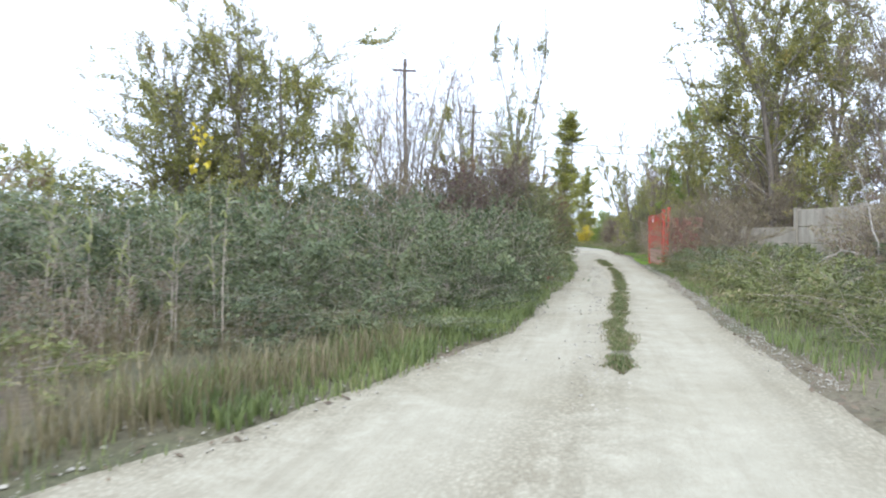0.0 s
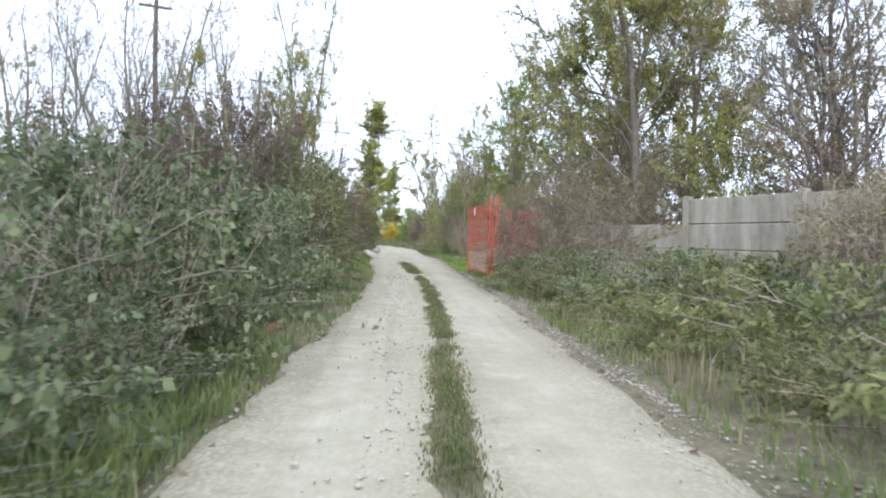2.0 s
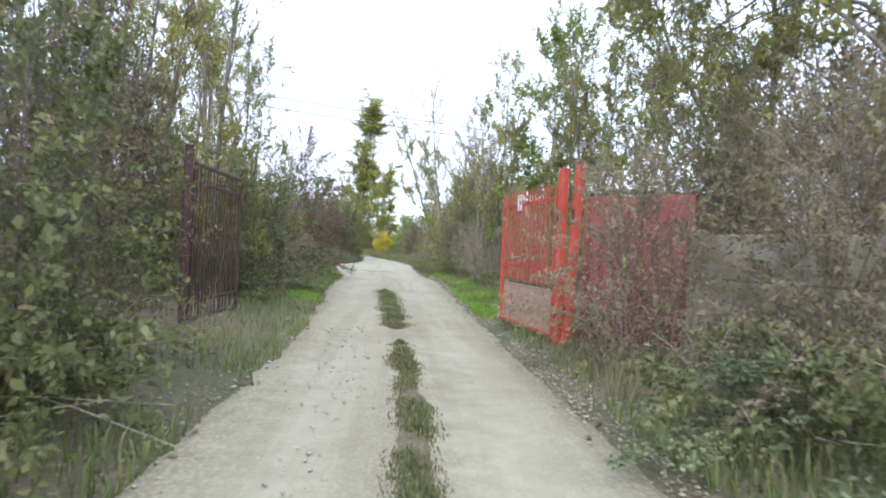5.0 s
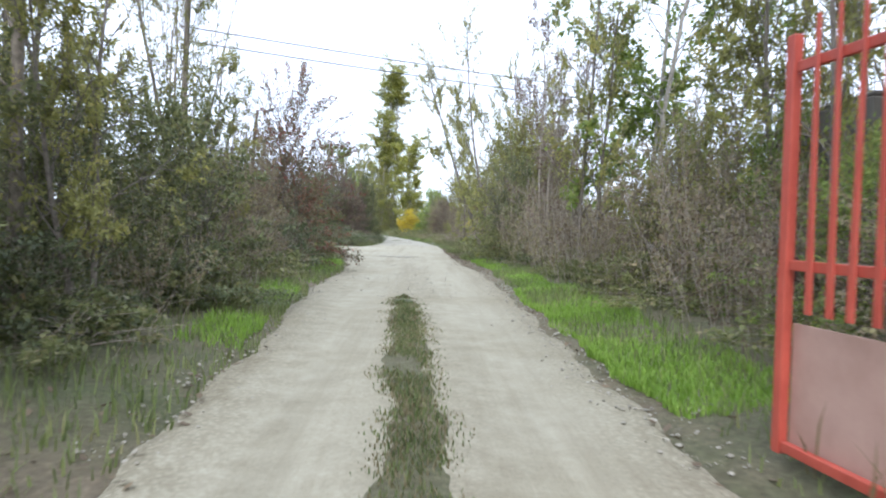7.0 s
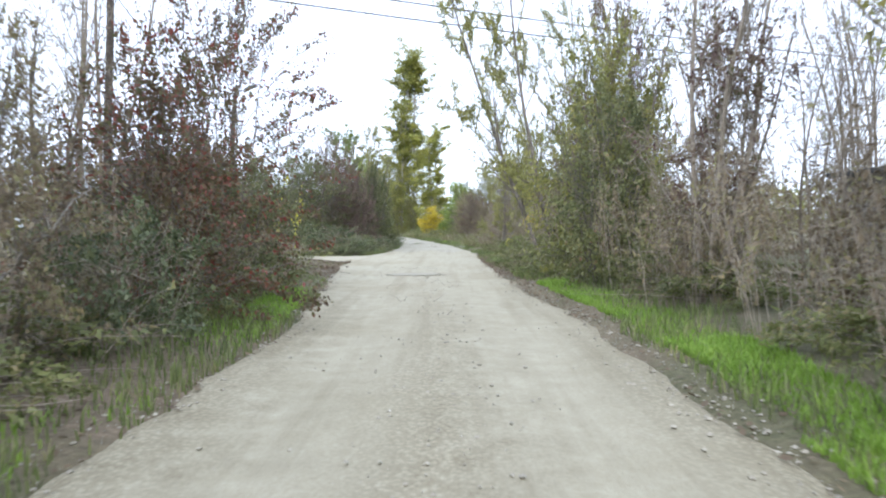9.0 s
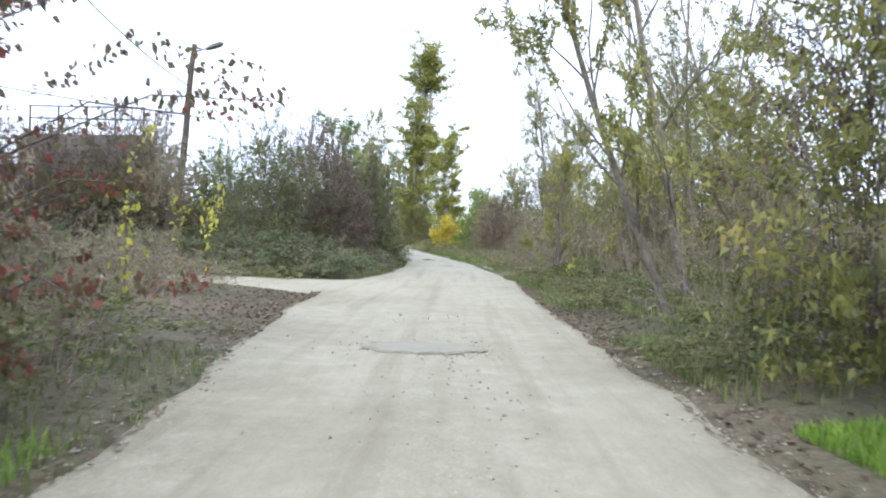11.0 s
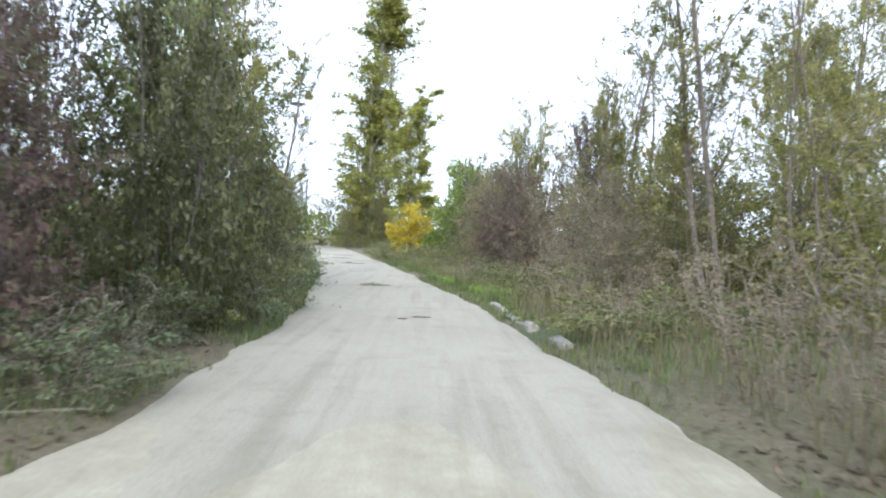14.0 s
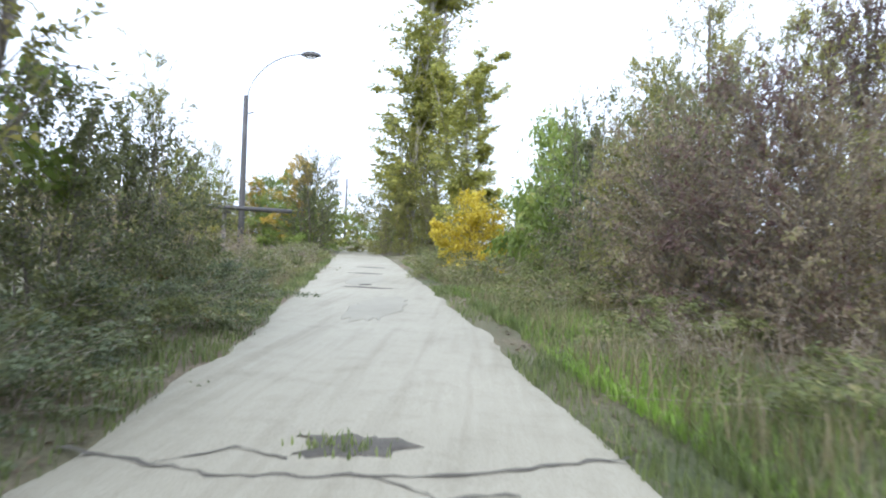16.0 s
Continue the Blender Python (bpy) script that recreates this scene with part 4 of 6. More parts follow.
# brush in front of the concrete fence and thickets behind it
for k_, x_, y_, w_, h_ in (("brown", 8.0, 13.0, 2.6, 2.3), ("brown", 8.8, 10.4, 2.8, 2.6), ("purple", 9.6, 7.4, 3.0, 2.6), ("olive", 8.8, 19.6, 3.2, 4.6), ("brown", 7.4, 22.6, 3.0, 4.8), ("olive", 6.4, 26.0, 3.0, 4.6), ("purple", 9.8, 17.4, 3.0, 3.6),
                           ("brown", 11.0, 13.6, 3.6, 4.4), ("olive", 9.0, 24.0, 3.4, 5.2), ("brown", 5.9, 22.0, 2.2, 2.8), ("bare", 10.4, 15.2, 4.2, 9.0), ("bare", 11.8, 19.4, 4.4, 9.4),
                           ("undergrowth", 4.2, 2.6, 1.8, 0.55), ("undergrowth", 4.0, 5.0, 1.7, 0.6), ("undergrowth", 4.0, 7.8, 1.8, 0.6), ("undergrowth", 4.0, 10.6, 1.7, 0.65), ("undergrowth", 4.1, 13.4, 1.8, 0.6), ("undergrowth", 4.3, 16.2, 1.8, 0.7)):
    plant(k_, x_, y_, w_, h_)
# hedge beyond the rusty gate leaf
for k_, x_, y_, w_, h_ in (("dark", -2.7, 28.9, 2.4, 3.4), ("dark", -2.4, 31.2, 2.2, 3.0), ("dark", -2.7, 34.6, 2.4, 3.4), ("olive", -4.9, 27.2, 3.2, 4.2), ("dark", -4.8, 31.2, 3.2, 4.6), ("bramble", -1.7, 29.8, 1.8, 1.0),
                           ("bramble", -1.6, 32.6, 1.8, 0.9), ("young", -3.9, 33.4, 3.2, 7.4), ("young", -5.2, 29.0, 3.2, 7.6), ("brown", -2.2, 37.0, 2.2, 2.6), ("olive", -5.2, 36.6, 3.4, 4.6)):
    plant(k_, x_, y_, w_, h_)

for k_, x_, y_, w_, h_ in (("purple", 3.6, 83.2, 2.2, 3.8), ("dark", 3.5, 85.8, 2.2, 4.3), ("young", 7.6, 90.8, 3.8, 8.6), ("olive", 6.9, 64.2, 3.2, 4.2), ("olive", 7.8, 70.5, 3.4, 4.4), ("olive", 6.2, 76.2, 3.0, 3.7), ("brown", 5.3, 79.0, 2.6, 3.2),
                           ("young", 9.6, 65.6, 3.4, 7.6), ("young", 10.6, 72.0, 3.6, 7.8), ("olive", 9.4, 76.0, 3.6, 4.8), ("olive", 8.2, 60.6, 3.2, 4.4), ("dark", 3.0, 91.0, 2.8, 5.0), ("dark", 4.9, 92.4, 3.0, 5.6)):
    plant(k_, x_, y_, w_, h_)

# far end of the lane
plant("poplar", -4.4, 129.7, 8.0, 25.2)
plant("poplar", -0.2, 119.7, 4.6, 13.2)
plant("olive", -4.2, 127.5, 5.0, 10.5, label="ivy-clad thicket round the foot of the tall poplar")
plant("olive", 0.0, 117.8, 3.0, 4.6)
plant("olive", -5.8, 126.6, 4.2, 6.2)
plant("olive", -2.6, 125.8, 4.0, 5.6)
plant("yellow", 0.05, 98.0, 2.7, 3.1)
plant("undergrowth", -1.0, 97.2, 1.6, 0.8)
plant("canes", 0.6, 96.8, 1.8, 0.7)
plant("thin", 7.7, 57.6, 2.8, 8.8, (0, -24), "leaning thin tree with sparse yellow-green leaves")

# shrubs and trees at the bends of the lane
for k_, x_, y_, w_, h_ in (("brown", 5.7, 30.6, 2.2, 1.9), ("canes", 5.6, 32.6, 2.2, 1.8), ("brown", 6.0, 35.6, 2.4, 3.3), ("brush", 5.6, 33.2, 2.4, 2.6), ("brush", 5.3, 31.4, 2.0, 2.2), ("canes", 5.6, 38.4, 2.4, 1.9),
                           ("purple", -12.2, 64.6, 4.2, 5.0), ("dark", -9.9, 65.8, 3.0, 4.0), ("purple", -15.0, 66.0, 4.2, 5.4), ("bare", -8.0, 30.0, 4.4, 9.6), ("bare", -5.2, 33.5, 4.0, 8.6), ("bare", -10.0, 25.5, 4.4, 9.2),
                           ("bare", -9.0, 54.4, 4.6, 15.0), ("bare", 11.5, 50.5, 3.4, 8.0), ("bare", 9.2, 53.0, 3.2, 8.6), ("bare", 13.5, 54.0, 3.6, 8.6), ("orange", -14.2, 130.0, 4.2, 7.4), ("orange", -18.0, 136.0, 4.6, 6.0)):
    plant(k_, x_, y_, w_, h_)
plant("aspen", 6.5, 38.4, 4.4, 9.2)
plant("olive", 4.9, 48.5, 3.2, 5.8)
plant("purple", 5.5, 49.6, 2.6, 7.4)
plant("young", 5.0, 47.2, 2.4, 5.6)
for x_, y_, w_, h_ in ((-9.5, 64.8, 4.0, 3.2), (-12.0, 66.5, 4.5, 4.0), (-7.8, 67.5, 4.0, 4.6), (-15.0, 64.5, 4.5, 4.2)):
    plant("dark", x_, y_, w_, h_)
for k_ in range(9):
    plant(("green_thicket", "thicket", "green_thicket")[k_ % 3], -34 + 3.6 * k_, 134 + 5 * math.sin(k_ * 1.9), 6.5, 6.0 + 1.6 * math.sin(k_ * 2.7))

for x_, y_, w_, h_ in ((-3.0, 62.8, 2.6, 1.2), (-5.3, 62.8, 2.8, 1.4), (-7.8, 63.0, 2.8, 1.3), (-10.6, 63.0, 3.0, 1.5), (-13.4, 62.6, 3.2, 1.5), (-6.6, 54.2, 2.6, 0.9)):
    plant("bramble", x_, y_, w_, h_)
plant("brush", -3.9, 52.6, 2.0, 1.1)
plant("brown", -4.0, 50.4, 1.8, 1.4)
plant("brown", -4.4, 54.4, 2.2, 1.1, label="heap of dry brown brushwood at the fork")
plant("brush", -5.4, 51.8, 2.2, 2.6)
# heaps of dry brush at the fork and along the thickets
for x_, y_, w_, h_ in ((-3.7, 56.0, 1.8, 0.5), (-4.6, 57.0, 2.2, 0.7), (-5.9, 57.4, 2.4, 0.9), (-4.0, 54.6, 1.8, 0.7), (-7.4, 57.2, 2.8, 1.2), (-3.9, 51.0, 1.8, 1.3), (-2.6, 48.6, 1.7, 1.5), (-2.3, 46.2, 1.7, 1.3), (-2.0, 43.6, 1.6, 1.4), (-1.9, 40.6, 1.6, 1.3),
                       (-1.7, 37.4, 1.6, 1.4), (-1.4, 34.6, 1.5, 1.3), (-1.3, 31.4, 1.5, 1.3), (4.7, 37.0, 2.0, 1.8), (4.8, 39.6, 2.0, 2.2), (4.7, 42.2, 2.0, 2.0), (4.7, 44.6, 2.0, 2.4), (4.6, 46.6, 1.8, 1.8), (4.6, 50.6, 2.0, 2.0), (4.7, 53.4, 2.0, 1.7),
                       (4.9, 61.6, 2.2, 1.9), (4.7, 66.6, 2.4, 2.2), (4.6, 70.6, 2.4, 1.5), (4.4, 77.0, 2.2, 1.3), (4.0, 86.0, 2.4, 2.6), (-4.6, 79.6, 2.0, 1.4), (-5.6, 90.0, 2.4, 1.3), (-6.6, 94.0, 2.6, 1.4)):
    plant("brush", x_, y_, w_, h_)
for x_, y_, w_, h_ in ((4.3, 58.2, 0.9, 1.6), (3.7, 59.2, 0.6, 0.8), (4.0, 60.4, 0.6, 0.8), (5.2, 62.0, 0.9, 1.5), (-2.9, 53.6, 0.9, 2.3), (-2.6, 50.2, 0.9, 2.2), (-5.0, 58.0, 0.9, 2.4), (5.6, 57.6, 1.2, 2.6)):
    plant("sprig", x_, y_, w_, h_)
for k_, x_, y_, w_, h_ in (("purple", -10.0, 65.2, 3.2, 5.9), ("brown", -8.9, 65.4, 2.6, 5.2), ("brown", -8.2, 64.4, 2.4, 4.2), ("purple", -11.2, 63.6, 2.8, 4.6), ("leafy", 4.6, 61.8, 1.8, 0.7), ("leafy", -6.2, 74.0, 2.6, 5.2), ("leafy", -8.6, 71.6, 2.6, 5.4)):
    plant(k_, x_, y_, w_, h_)
for k_, x_, y_, w_, h_ in (("brown", 6.0, 33.0, 1.7, 3.3), ("olive", 6.0, 34.8, 1.9, 3.4), ("leafy", 5.9, 31.9, 1.5, 3.0), ("young", 9.5, 78.0, 3.2, 7.0), ("young", 11.5, 80.0, 3.4, 7.5), ("young", 8.5, 74.5, 2.6, 6.4), ("tall", 12.5, 84.0, 5.0, 8.5),
                           ("young", 5.5, 93.0, 3.4, 7.4), ("young", 8.0, 95.0, 3.6, 7.8), ("olive", 9.0, 90.0, 3.6, 4.2)):
    plant(k_, x_, y_, w_, h_)
for k_ in range(13):
    y_ = 62.6 + 2.05 * k_
    plant("bramble", road_left(y_) - 0.8 - 0.25 * math.sin(k_ * 2.3), y_, 1.6 + 0.3 * math.sin(k_ * 1.7), 0.75 + 0.2 * math.sin(k_ * 3.1))
for k_, x_, y_, w_, h_ in (("purple", -2.8, 17.0, 2.2, 3.2), ("purple", -2.0, 17.6, 2.4, 4.4), ("thicket", 9.0, 42.4, 3.6, 3.6), ("brown_thicket", 10.2, 44.2, 3.6, 3.4),
                           ("undergrowth", -3.6, 61.9, 2.0, 0.5), ("undergrowth", -5.2, 62.1, 2.0, 0.55), ("undergrowth", -6.8, 62.3, 2.0, 0.5), ("undergrowth", -8.4, 62.4, 2.0, 0.6)):
    plant(k_, x_, y_, w_, h_)
for k_, x_, y_, w_, h_ in (("young", 6.2, 32.5, 2.6, 6.6), ("brush", 7.7, 30.7, 1.6, 0.9), ("purple", -9.3, 66.4, 2.2, 5.8), ("olive", 7.8, 58.0, 3.0, 4.4), ("young", 8.8, 60.8, 3.0, 6.2), ("bare", 8.0, 62.6, 3.0, 7.0), ("brown", 7.0, 55.6, 2.6, 3.4)):
    plant(k_, x_, y_, w_, h_)
for k_, x_, y_, w_, h_ in (("canes", -3.5, 0.3, 1.8, 0.8), ("canes", -4.6, -0.3, 2.0, 0.8), ("canes", -5.8, 0.4, 2.2, 1.0), ("undergrowth", -3.2, -0.9, 2.0, 0.45), ("undergrowth", -5.0, -1.4, 2.2, 0.5), ("brush", -4.4, 1.2, 1.8, 1.0), ("undergrowth", -7.2, -0.4, 2.4, 0.6),
                           ("young", -3.4, 75.2, 2.6, 7.0), ("leafy", -3.5, 73.2, 2.4, 5.4), ("purple", -4.6, 69.2, 2.8, 6.4), ("dark", -5.8, 67.2, 3.0, 6.0)):
    plant(k_, x_, y_, w_, h_)
# brambles that hang over the edge of the lane, and brush before the concrete fence
for x_, y_, w_, h_ in ((-2.4, 1.6, 1.8, 0.7), (-1.6, 3.2, 1.7, 0.75), (-1.0, 4.8, 1.5, 0.8), (-0.85, 6.4, 1.5, 0.85), (-0.8, 8.2, 1.5, 0.9), (-0.7, 10.4, 1.4, 0.9), (-0.6, 13.2, 1.4, 0.9)):
    plant("bramble", x_, y_, w_, h_)
for k_, x_, y_, w_, h_ in (("brown", 7.1, 12.2, 2.2, 2.0), ("brush", 6.6, 11.0, 2.4, 2.2), ("brown", 7.9, 10.2, 2.2, 2.5), ("brush", 7.7, 14.1, 1.6, 2.3), ("brown", 8.0, 13.5, 1.4, 2.4), ("brush", 7.4, 8.4, 2.6, 2.4), ("brown", 8.8, 7.8, 2.4, 2.8)):
    plant(k_, x_, y_, w_, h_)

# tangle of low weeds along both verges
verge = random.Random(12)
for k in range(46):
    y_ = 4 + k * 2.35 + verge.uniform(-0.7, 0.7)
    if y_ > 111:
        break
    for side in (-1, 1):
        if (side < 0 and (y_ < 15 or 23 < y_ < 28.6 or 49.5 < y_ < 62.5)) or (side > 0 and (y_ < 16 or 22.5 < y_ < 28)):
            continue
        edge = road_left(y_) if side < 0 else road_right(y_)
        w_ = verge.uniform(1.7, 2.8)
        plant("undergrowth" if verge.random() < 0.85 else "canes", edge + side * ((1.0 if side > 0 and (27 < y_ < 48 or 74 < y_ < 90) else 0.35) + 0.42 * w_), y_, w_, verge.uniform(0.45, 0.95))

# thickets behind the first rows
for k in range(34):
    y_ = -2 + k * 4.1 + verge.uniform(-1, 1)
    for side in (-1, 1):
        if side < 0 and 53 < y_ < 64:
            continue
        edge = road_left(y_) if side < 0 else road_right(y_)
        x_ = edge + side * verge.uniform(7.5, 12.5)
        if side > 0 and 27 < y_ < 39:
            x_ += 7
        plant(verge.choice(["thicket", "brown_thicket"]), x_, y_, verge.uniform(3.6, 5.2), verge.uniform(2.6, 4.6))


# ---- concrete fence ----
def rough_slab(length, height, thick, seed):
    """A cast slab with chipped, slightly uneven edges."""
    bm = bmesh.new()
    box(bm, (length, thick, height), None, 0.012)
    rng = random.Random(seed)
    for v in bm.verts:
        v.co += Vector((rng.uniform(-1, 1), rng.uniform(-0.6, 0.6), rng.uniform(-1, 1))) * 0.006
    return bm


def concrete_fence():
    line = [(10.0, 8.9), (8.72, 12.2), (7.88, 15.2), (7.07, 18.03), (6.12, 20.7), (5.16, 23.3)]
    rows = [4, 4, 4, 3, 3]
    fence = thing("concrete_fence", (7.07, 18.03, 0.0), "weathered grey fence of stacked concrete slabs between posts", "fence", kind="structure")
    o = Vector((7.07, 18.03, 0))
    for k, (x, y) in enumerate(line):
        tall = max(rows[max(k - 1, 0)], rows[min(k, len(rows) - 1)]) * 0.51 + 0.06
        a = math.degrees(math.atan2(line[min(k + 1, 5)][1] - line[max(k - 1, 0)][1], line[min(k + 1, 5)][0] - line[max(k - 1, 0)][0]))
        box_part("post", (0.15, 0.16, tall + 0.3), (x - o.x, y - o.y, tall / 2 - 0.15), CONCRETE, fence, (0, 0, a), 0.012)
    for k, n in enumerate(rows):
        (x0, y0), (x1, y1) = line[k], line[k + 1]
        a, length = math.degrees(math.atan2(y1 - y0, x1 - x0)), math.dist(line[k], line[k + 1]) - 0.12
        for r in range(n):
            bm = rough_slab(length, 0.495, 0.07, 10 * k + r)
            bmesh.ops.transform(bm, matrix=pose((x0 + x1) / 2 - o.x, (y0 + y1) / 2 - o.y, 0.255 + r * 0.51, random.Random(k * 7 + r).uniform(-1, 1), 0, a), verts=bm.verts)
            part("slab", bm, CONCRETE, fence)


concrete_fence()


# ---- gate ----
def gate_leaf(name, hinge, end, height, paint, sheet, sheet_high, label, bars=16):
    """An iron leaf of flat pickets on three rails over a solid kick sheet."""
    a = math.degrees(math.atan2(end[1] - hinge[1], end[0] - hinge[0]))
    length = math.dist(hinge, end)
    leaf = thing(name, (*hinge, 0.0), label, "gate")
    leaf.rotation_euler = (0, 0, radians(a))
    for name_, x, w in (("hinge_stile", 0.04, 0.045), ("end_stile", length - 0.04, 0.06)):
        box_part(name_, (w, 0.05, height - 0.1), (x, 0, 0.1 + (height - 0.1) / 2), paint, leaf)
    for z in (height - 0.16, sheet_high + 0.28):
        box_part("rail", (length - 0.16, 0.025, 0.05), (length / 2, 0.0, z), paint, leaf)
    box_part("bottom_rail", (length - 0.16, 0.04, 0.05), (length / 2, 0.0, 0.14), paint, leaf)
    if sheet_high > 0.2:
        box_part("kick_sheet", (length - 0.14, 0.012, sheet_high - 0.12), (length / 2, -0.035, 0.12 + (sheet_high - 0.12) / 2), sheet, leaf, bevel=0.002, label="dusty faded red steel sheet")
    rng = random.Random(3)
    step = (length - 0.2) / (bars + 1)
    for k in range(bars):
        bm = bmesh.new()
        low, high = sheet_high + 0.06, height + 0.05 + rng.uniform(-0.015, 0.015)
        box(bm, (0.042, 0.014, high - low), pose(0.1 + step * (k + 1), 0.024, (low + high) / 2, rng.uniform(-0.6, 0.6), rng.uniform(-0.8, 0.8), 0), 0.002)
        top = max(v.co.z for v in bm.verts)
        for v in bm.verts:
            if v.co.z > top - 0.01:
                v.co.x += (0.1 + step * (k + 1) - v.co.x) * 0.6
        part("picket", bm, paint, leaf)
    box_part("latch", (0.05, 0.05, 0.12), (length - 0.02, -0.04, 1.0), RUST, leaf, label="rusty latch box")
    return leaf


def gate_post(x, y, high, wide, paint, label, lean=0.0):
    post = thing("gate_post", (x, y, 0.0), label, "post")
    post.rotation_euler = (0, radians(lean), radians(25))
    box_part("shaft", (wide, wide, high + 0.3), (0, 0, high / 2 - 0.15), paint, post, bevel=0.006)
    box_part("cap", (wide + 0.012, wide + 0.012, 0.012), (0, 0, high + 0.006), paint, post, bevel=0.002)
    for z in (0.5, 1.75):
        v, f = tube_along([(-wide / 2 - 0.02, 0, z - 0.07), (-wide / 2 - 0.02, 0, z + 0.07)], [0.02, 0.02], 8)
        part("hinge", mesh_from("hinge", v, f, RUST), None, post)
    return post


GATE_R = gate_leaf("gate_leaf", (3.76, 24.5), (3.44, 27.1), 2.13, RED, PINKISH, 0.74, "open faded red iron gate leaf with pickets and solid base sheet")
gate_post(3.8, 24.4, 2.34, 0.1, RED, "faded red square steel gate post")
gate_post(3.89, 24.29, 2.42, 0.1, RED, "faded red square steel gate post, leaning", 3.0)
GATE_L = gate_leaf("gate_leaf", (-1.02, 24.6), (-0.96, 27.15), 2.12, RUST, RUST, 0.1, "open rusty dark brown iron gate leaf with double top rail", 14)
box_part("upper_rail", (2.42, 0.03, 0.05), (1.28, 0.0, 2.2), RUST, GATE_L)
gate_post(-1.05, 24.5, 2.4, 0.1, RUST, "rusty brown steel gate post")

sign = thing("warning_sign", (3.58, 26.15, 2.0), "small white enamel notice with faded red print wired to the gate", "sign")
sign.rotation_euler = (0, radians(3), math.atan2(27.1 - 24.5, 3.44 - 3.76))
box_part("plate", (0.24, 0.006, 0.24), (0, 0.045, 0), WHITEPLATE, sign, bevel=0.002)
for z_, w_ in ((0.085, 0.1), (-0.085, 0.08)):
    box_part("print_bar", (w_, 0.003, 0.014), (0, 0.05, z_), PRINTRED, sign, bevel=0.0, label="faded red print")
box_part("print_mark", (0.05, 0.003, 0.06), (-0.04, 0.05, 0.0), BLACK, sign, (0, 18, 0), 0.0, "dark print mark")


def sheet_fence():
    """Rusty sheet between the gate post and the concrete fence."""
    fence = thing("sheet_fence", (4.62, 23.9, 0.0), "rusty red corrugated steel sheet fence section", "fence")
    a = math.atan2(23.35 - 24.45, 5.15 - 4.1)
    fence.rotation_euler = (0, 0, a)
    verts, n, length = [], 48, 1.5
    for side in (0.0, 0.004):
        for k in range(n + 1):
            x = (k / n - 0.5) * length
            y = 0.018 * math.sin(k * 1.05) + side
            verts += [(x, y, 0.12), (x, y, 2.0 + 0.01 * math.sin(k * 0.2))]
    m = (n + 1) * 2
    faces = []
    for s in (0, m):
        faces += [(s + 2 * k, s + 2 * k + 2, s + 2 * k + 3, s + 2 * k + 1) for k in range(n)]
    faces += [(2 * k + 1, 2 * k + 3, m + 2 * k + 3, m + 2 * k + 1) for k in range(n)]
    part("sheet", mesh_from("sheet", verts, faces, RUSTRED, True), None, fence)
    for z in (0.4, 1.7):
        box_part("rail", (length, 0.04, 0.04), (0, 0.06, z), RUST, fence)
    for x in (-0.7, 0.7):
        box_part("post", (0.06, 0.06, 2.2), (x, 0.11, 0.95), RUST, fence)


sheet_fence()


# ---- derelict hut behind the gate ----
def hut():
    h = thing("derelict_hut", (6.9, 31.4, 0.0), "derelict hut with flaking white doorway and dark render", "building")
    for size, at in (((0.16, 0.3, 2.75), (-0.21, 0.2, 1.375)), ((2.8, 0.3, 2.75), (2.55, 0.2, 1.375)), ((1.0, 0.3, 0.3), (0.55, 0.2, 2.6)),
                     ((0.3, 1.6, 2.75), (-0.14, 1.15, 1.375)), ((0.3, 1.6, 2.75), (3.9, 1.15, 1.375)), ((4.34, 0.3, 2.75), (1.88, 2.1, 1.375))):
        box_part("wall", size, at, DARKWALL, h, bevel=0.02)
    for x in (-0.03, 1.05):
        box_part("door_jamb", (0.2, 0.36, 2.5), (x, 0.17, 1.2), PLASTER, h, bevel=0.02, label="flaking white plaster")
    box_part("lintel", (1.28, 0.36, 0.24), (0.51, 0.165, 2.57), PLASTER, h, bevel=0.02, label="flaking white plaster")
    box_part("roof", (4.3, 2.2, 0.06), (1.9, 1.15, 2.785), DARKWALL, h, (0, 0, 0), 0.02, "flat concrete roof slab")


hut()


def shed():
    s = thing("shed", (11.0, 45.8, 0.0), "old dark shed half hidden by bare saplings", "building")
    for size, at in (((4.4, 0.2, 2.3), (2.2, 0.1, 1.15)), ((0.2, 4.0, 2.3), (0.1, 2.2, 1.15)), ((0.2, 4.0, 2.3), (4.3, 2.2, 1.15)), ((4.4, 0.2, 2.3), (2.2, 4.3, 1.15))):
        box_part("wall", size, at, DARKWALL, s, bevel=0.015)
    box_part("roof", (5.0, 5.0, 0.12), (2.2, 2.2, 2.42), ROOFING, s, (0, -3, 0), 0.015, "dark roofing sheet")


shed()


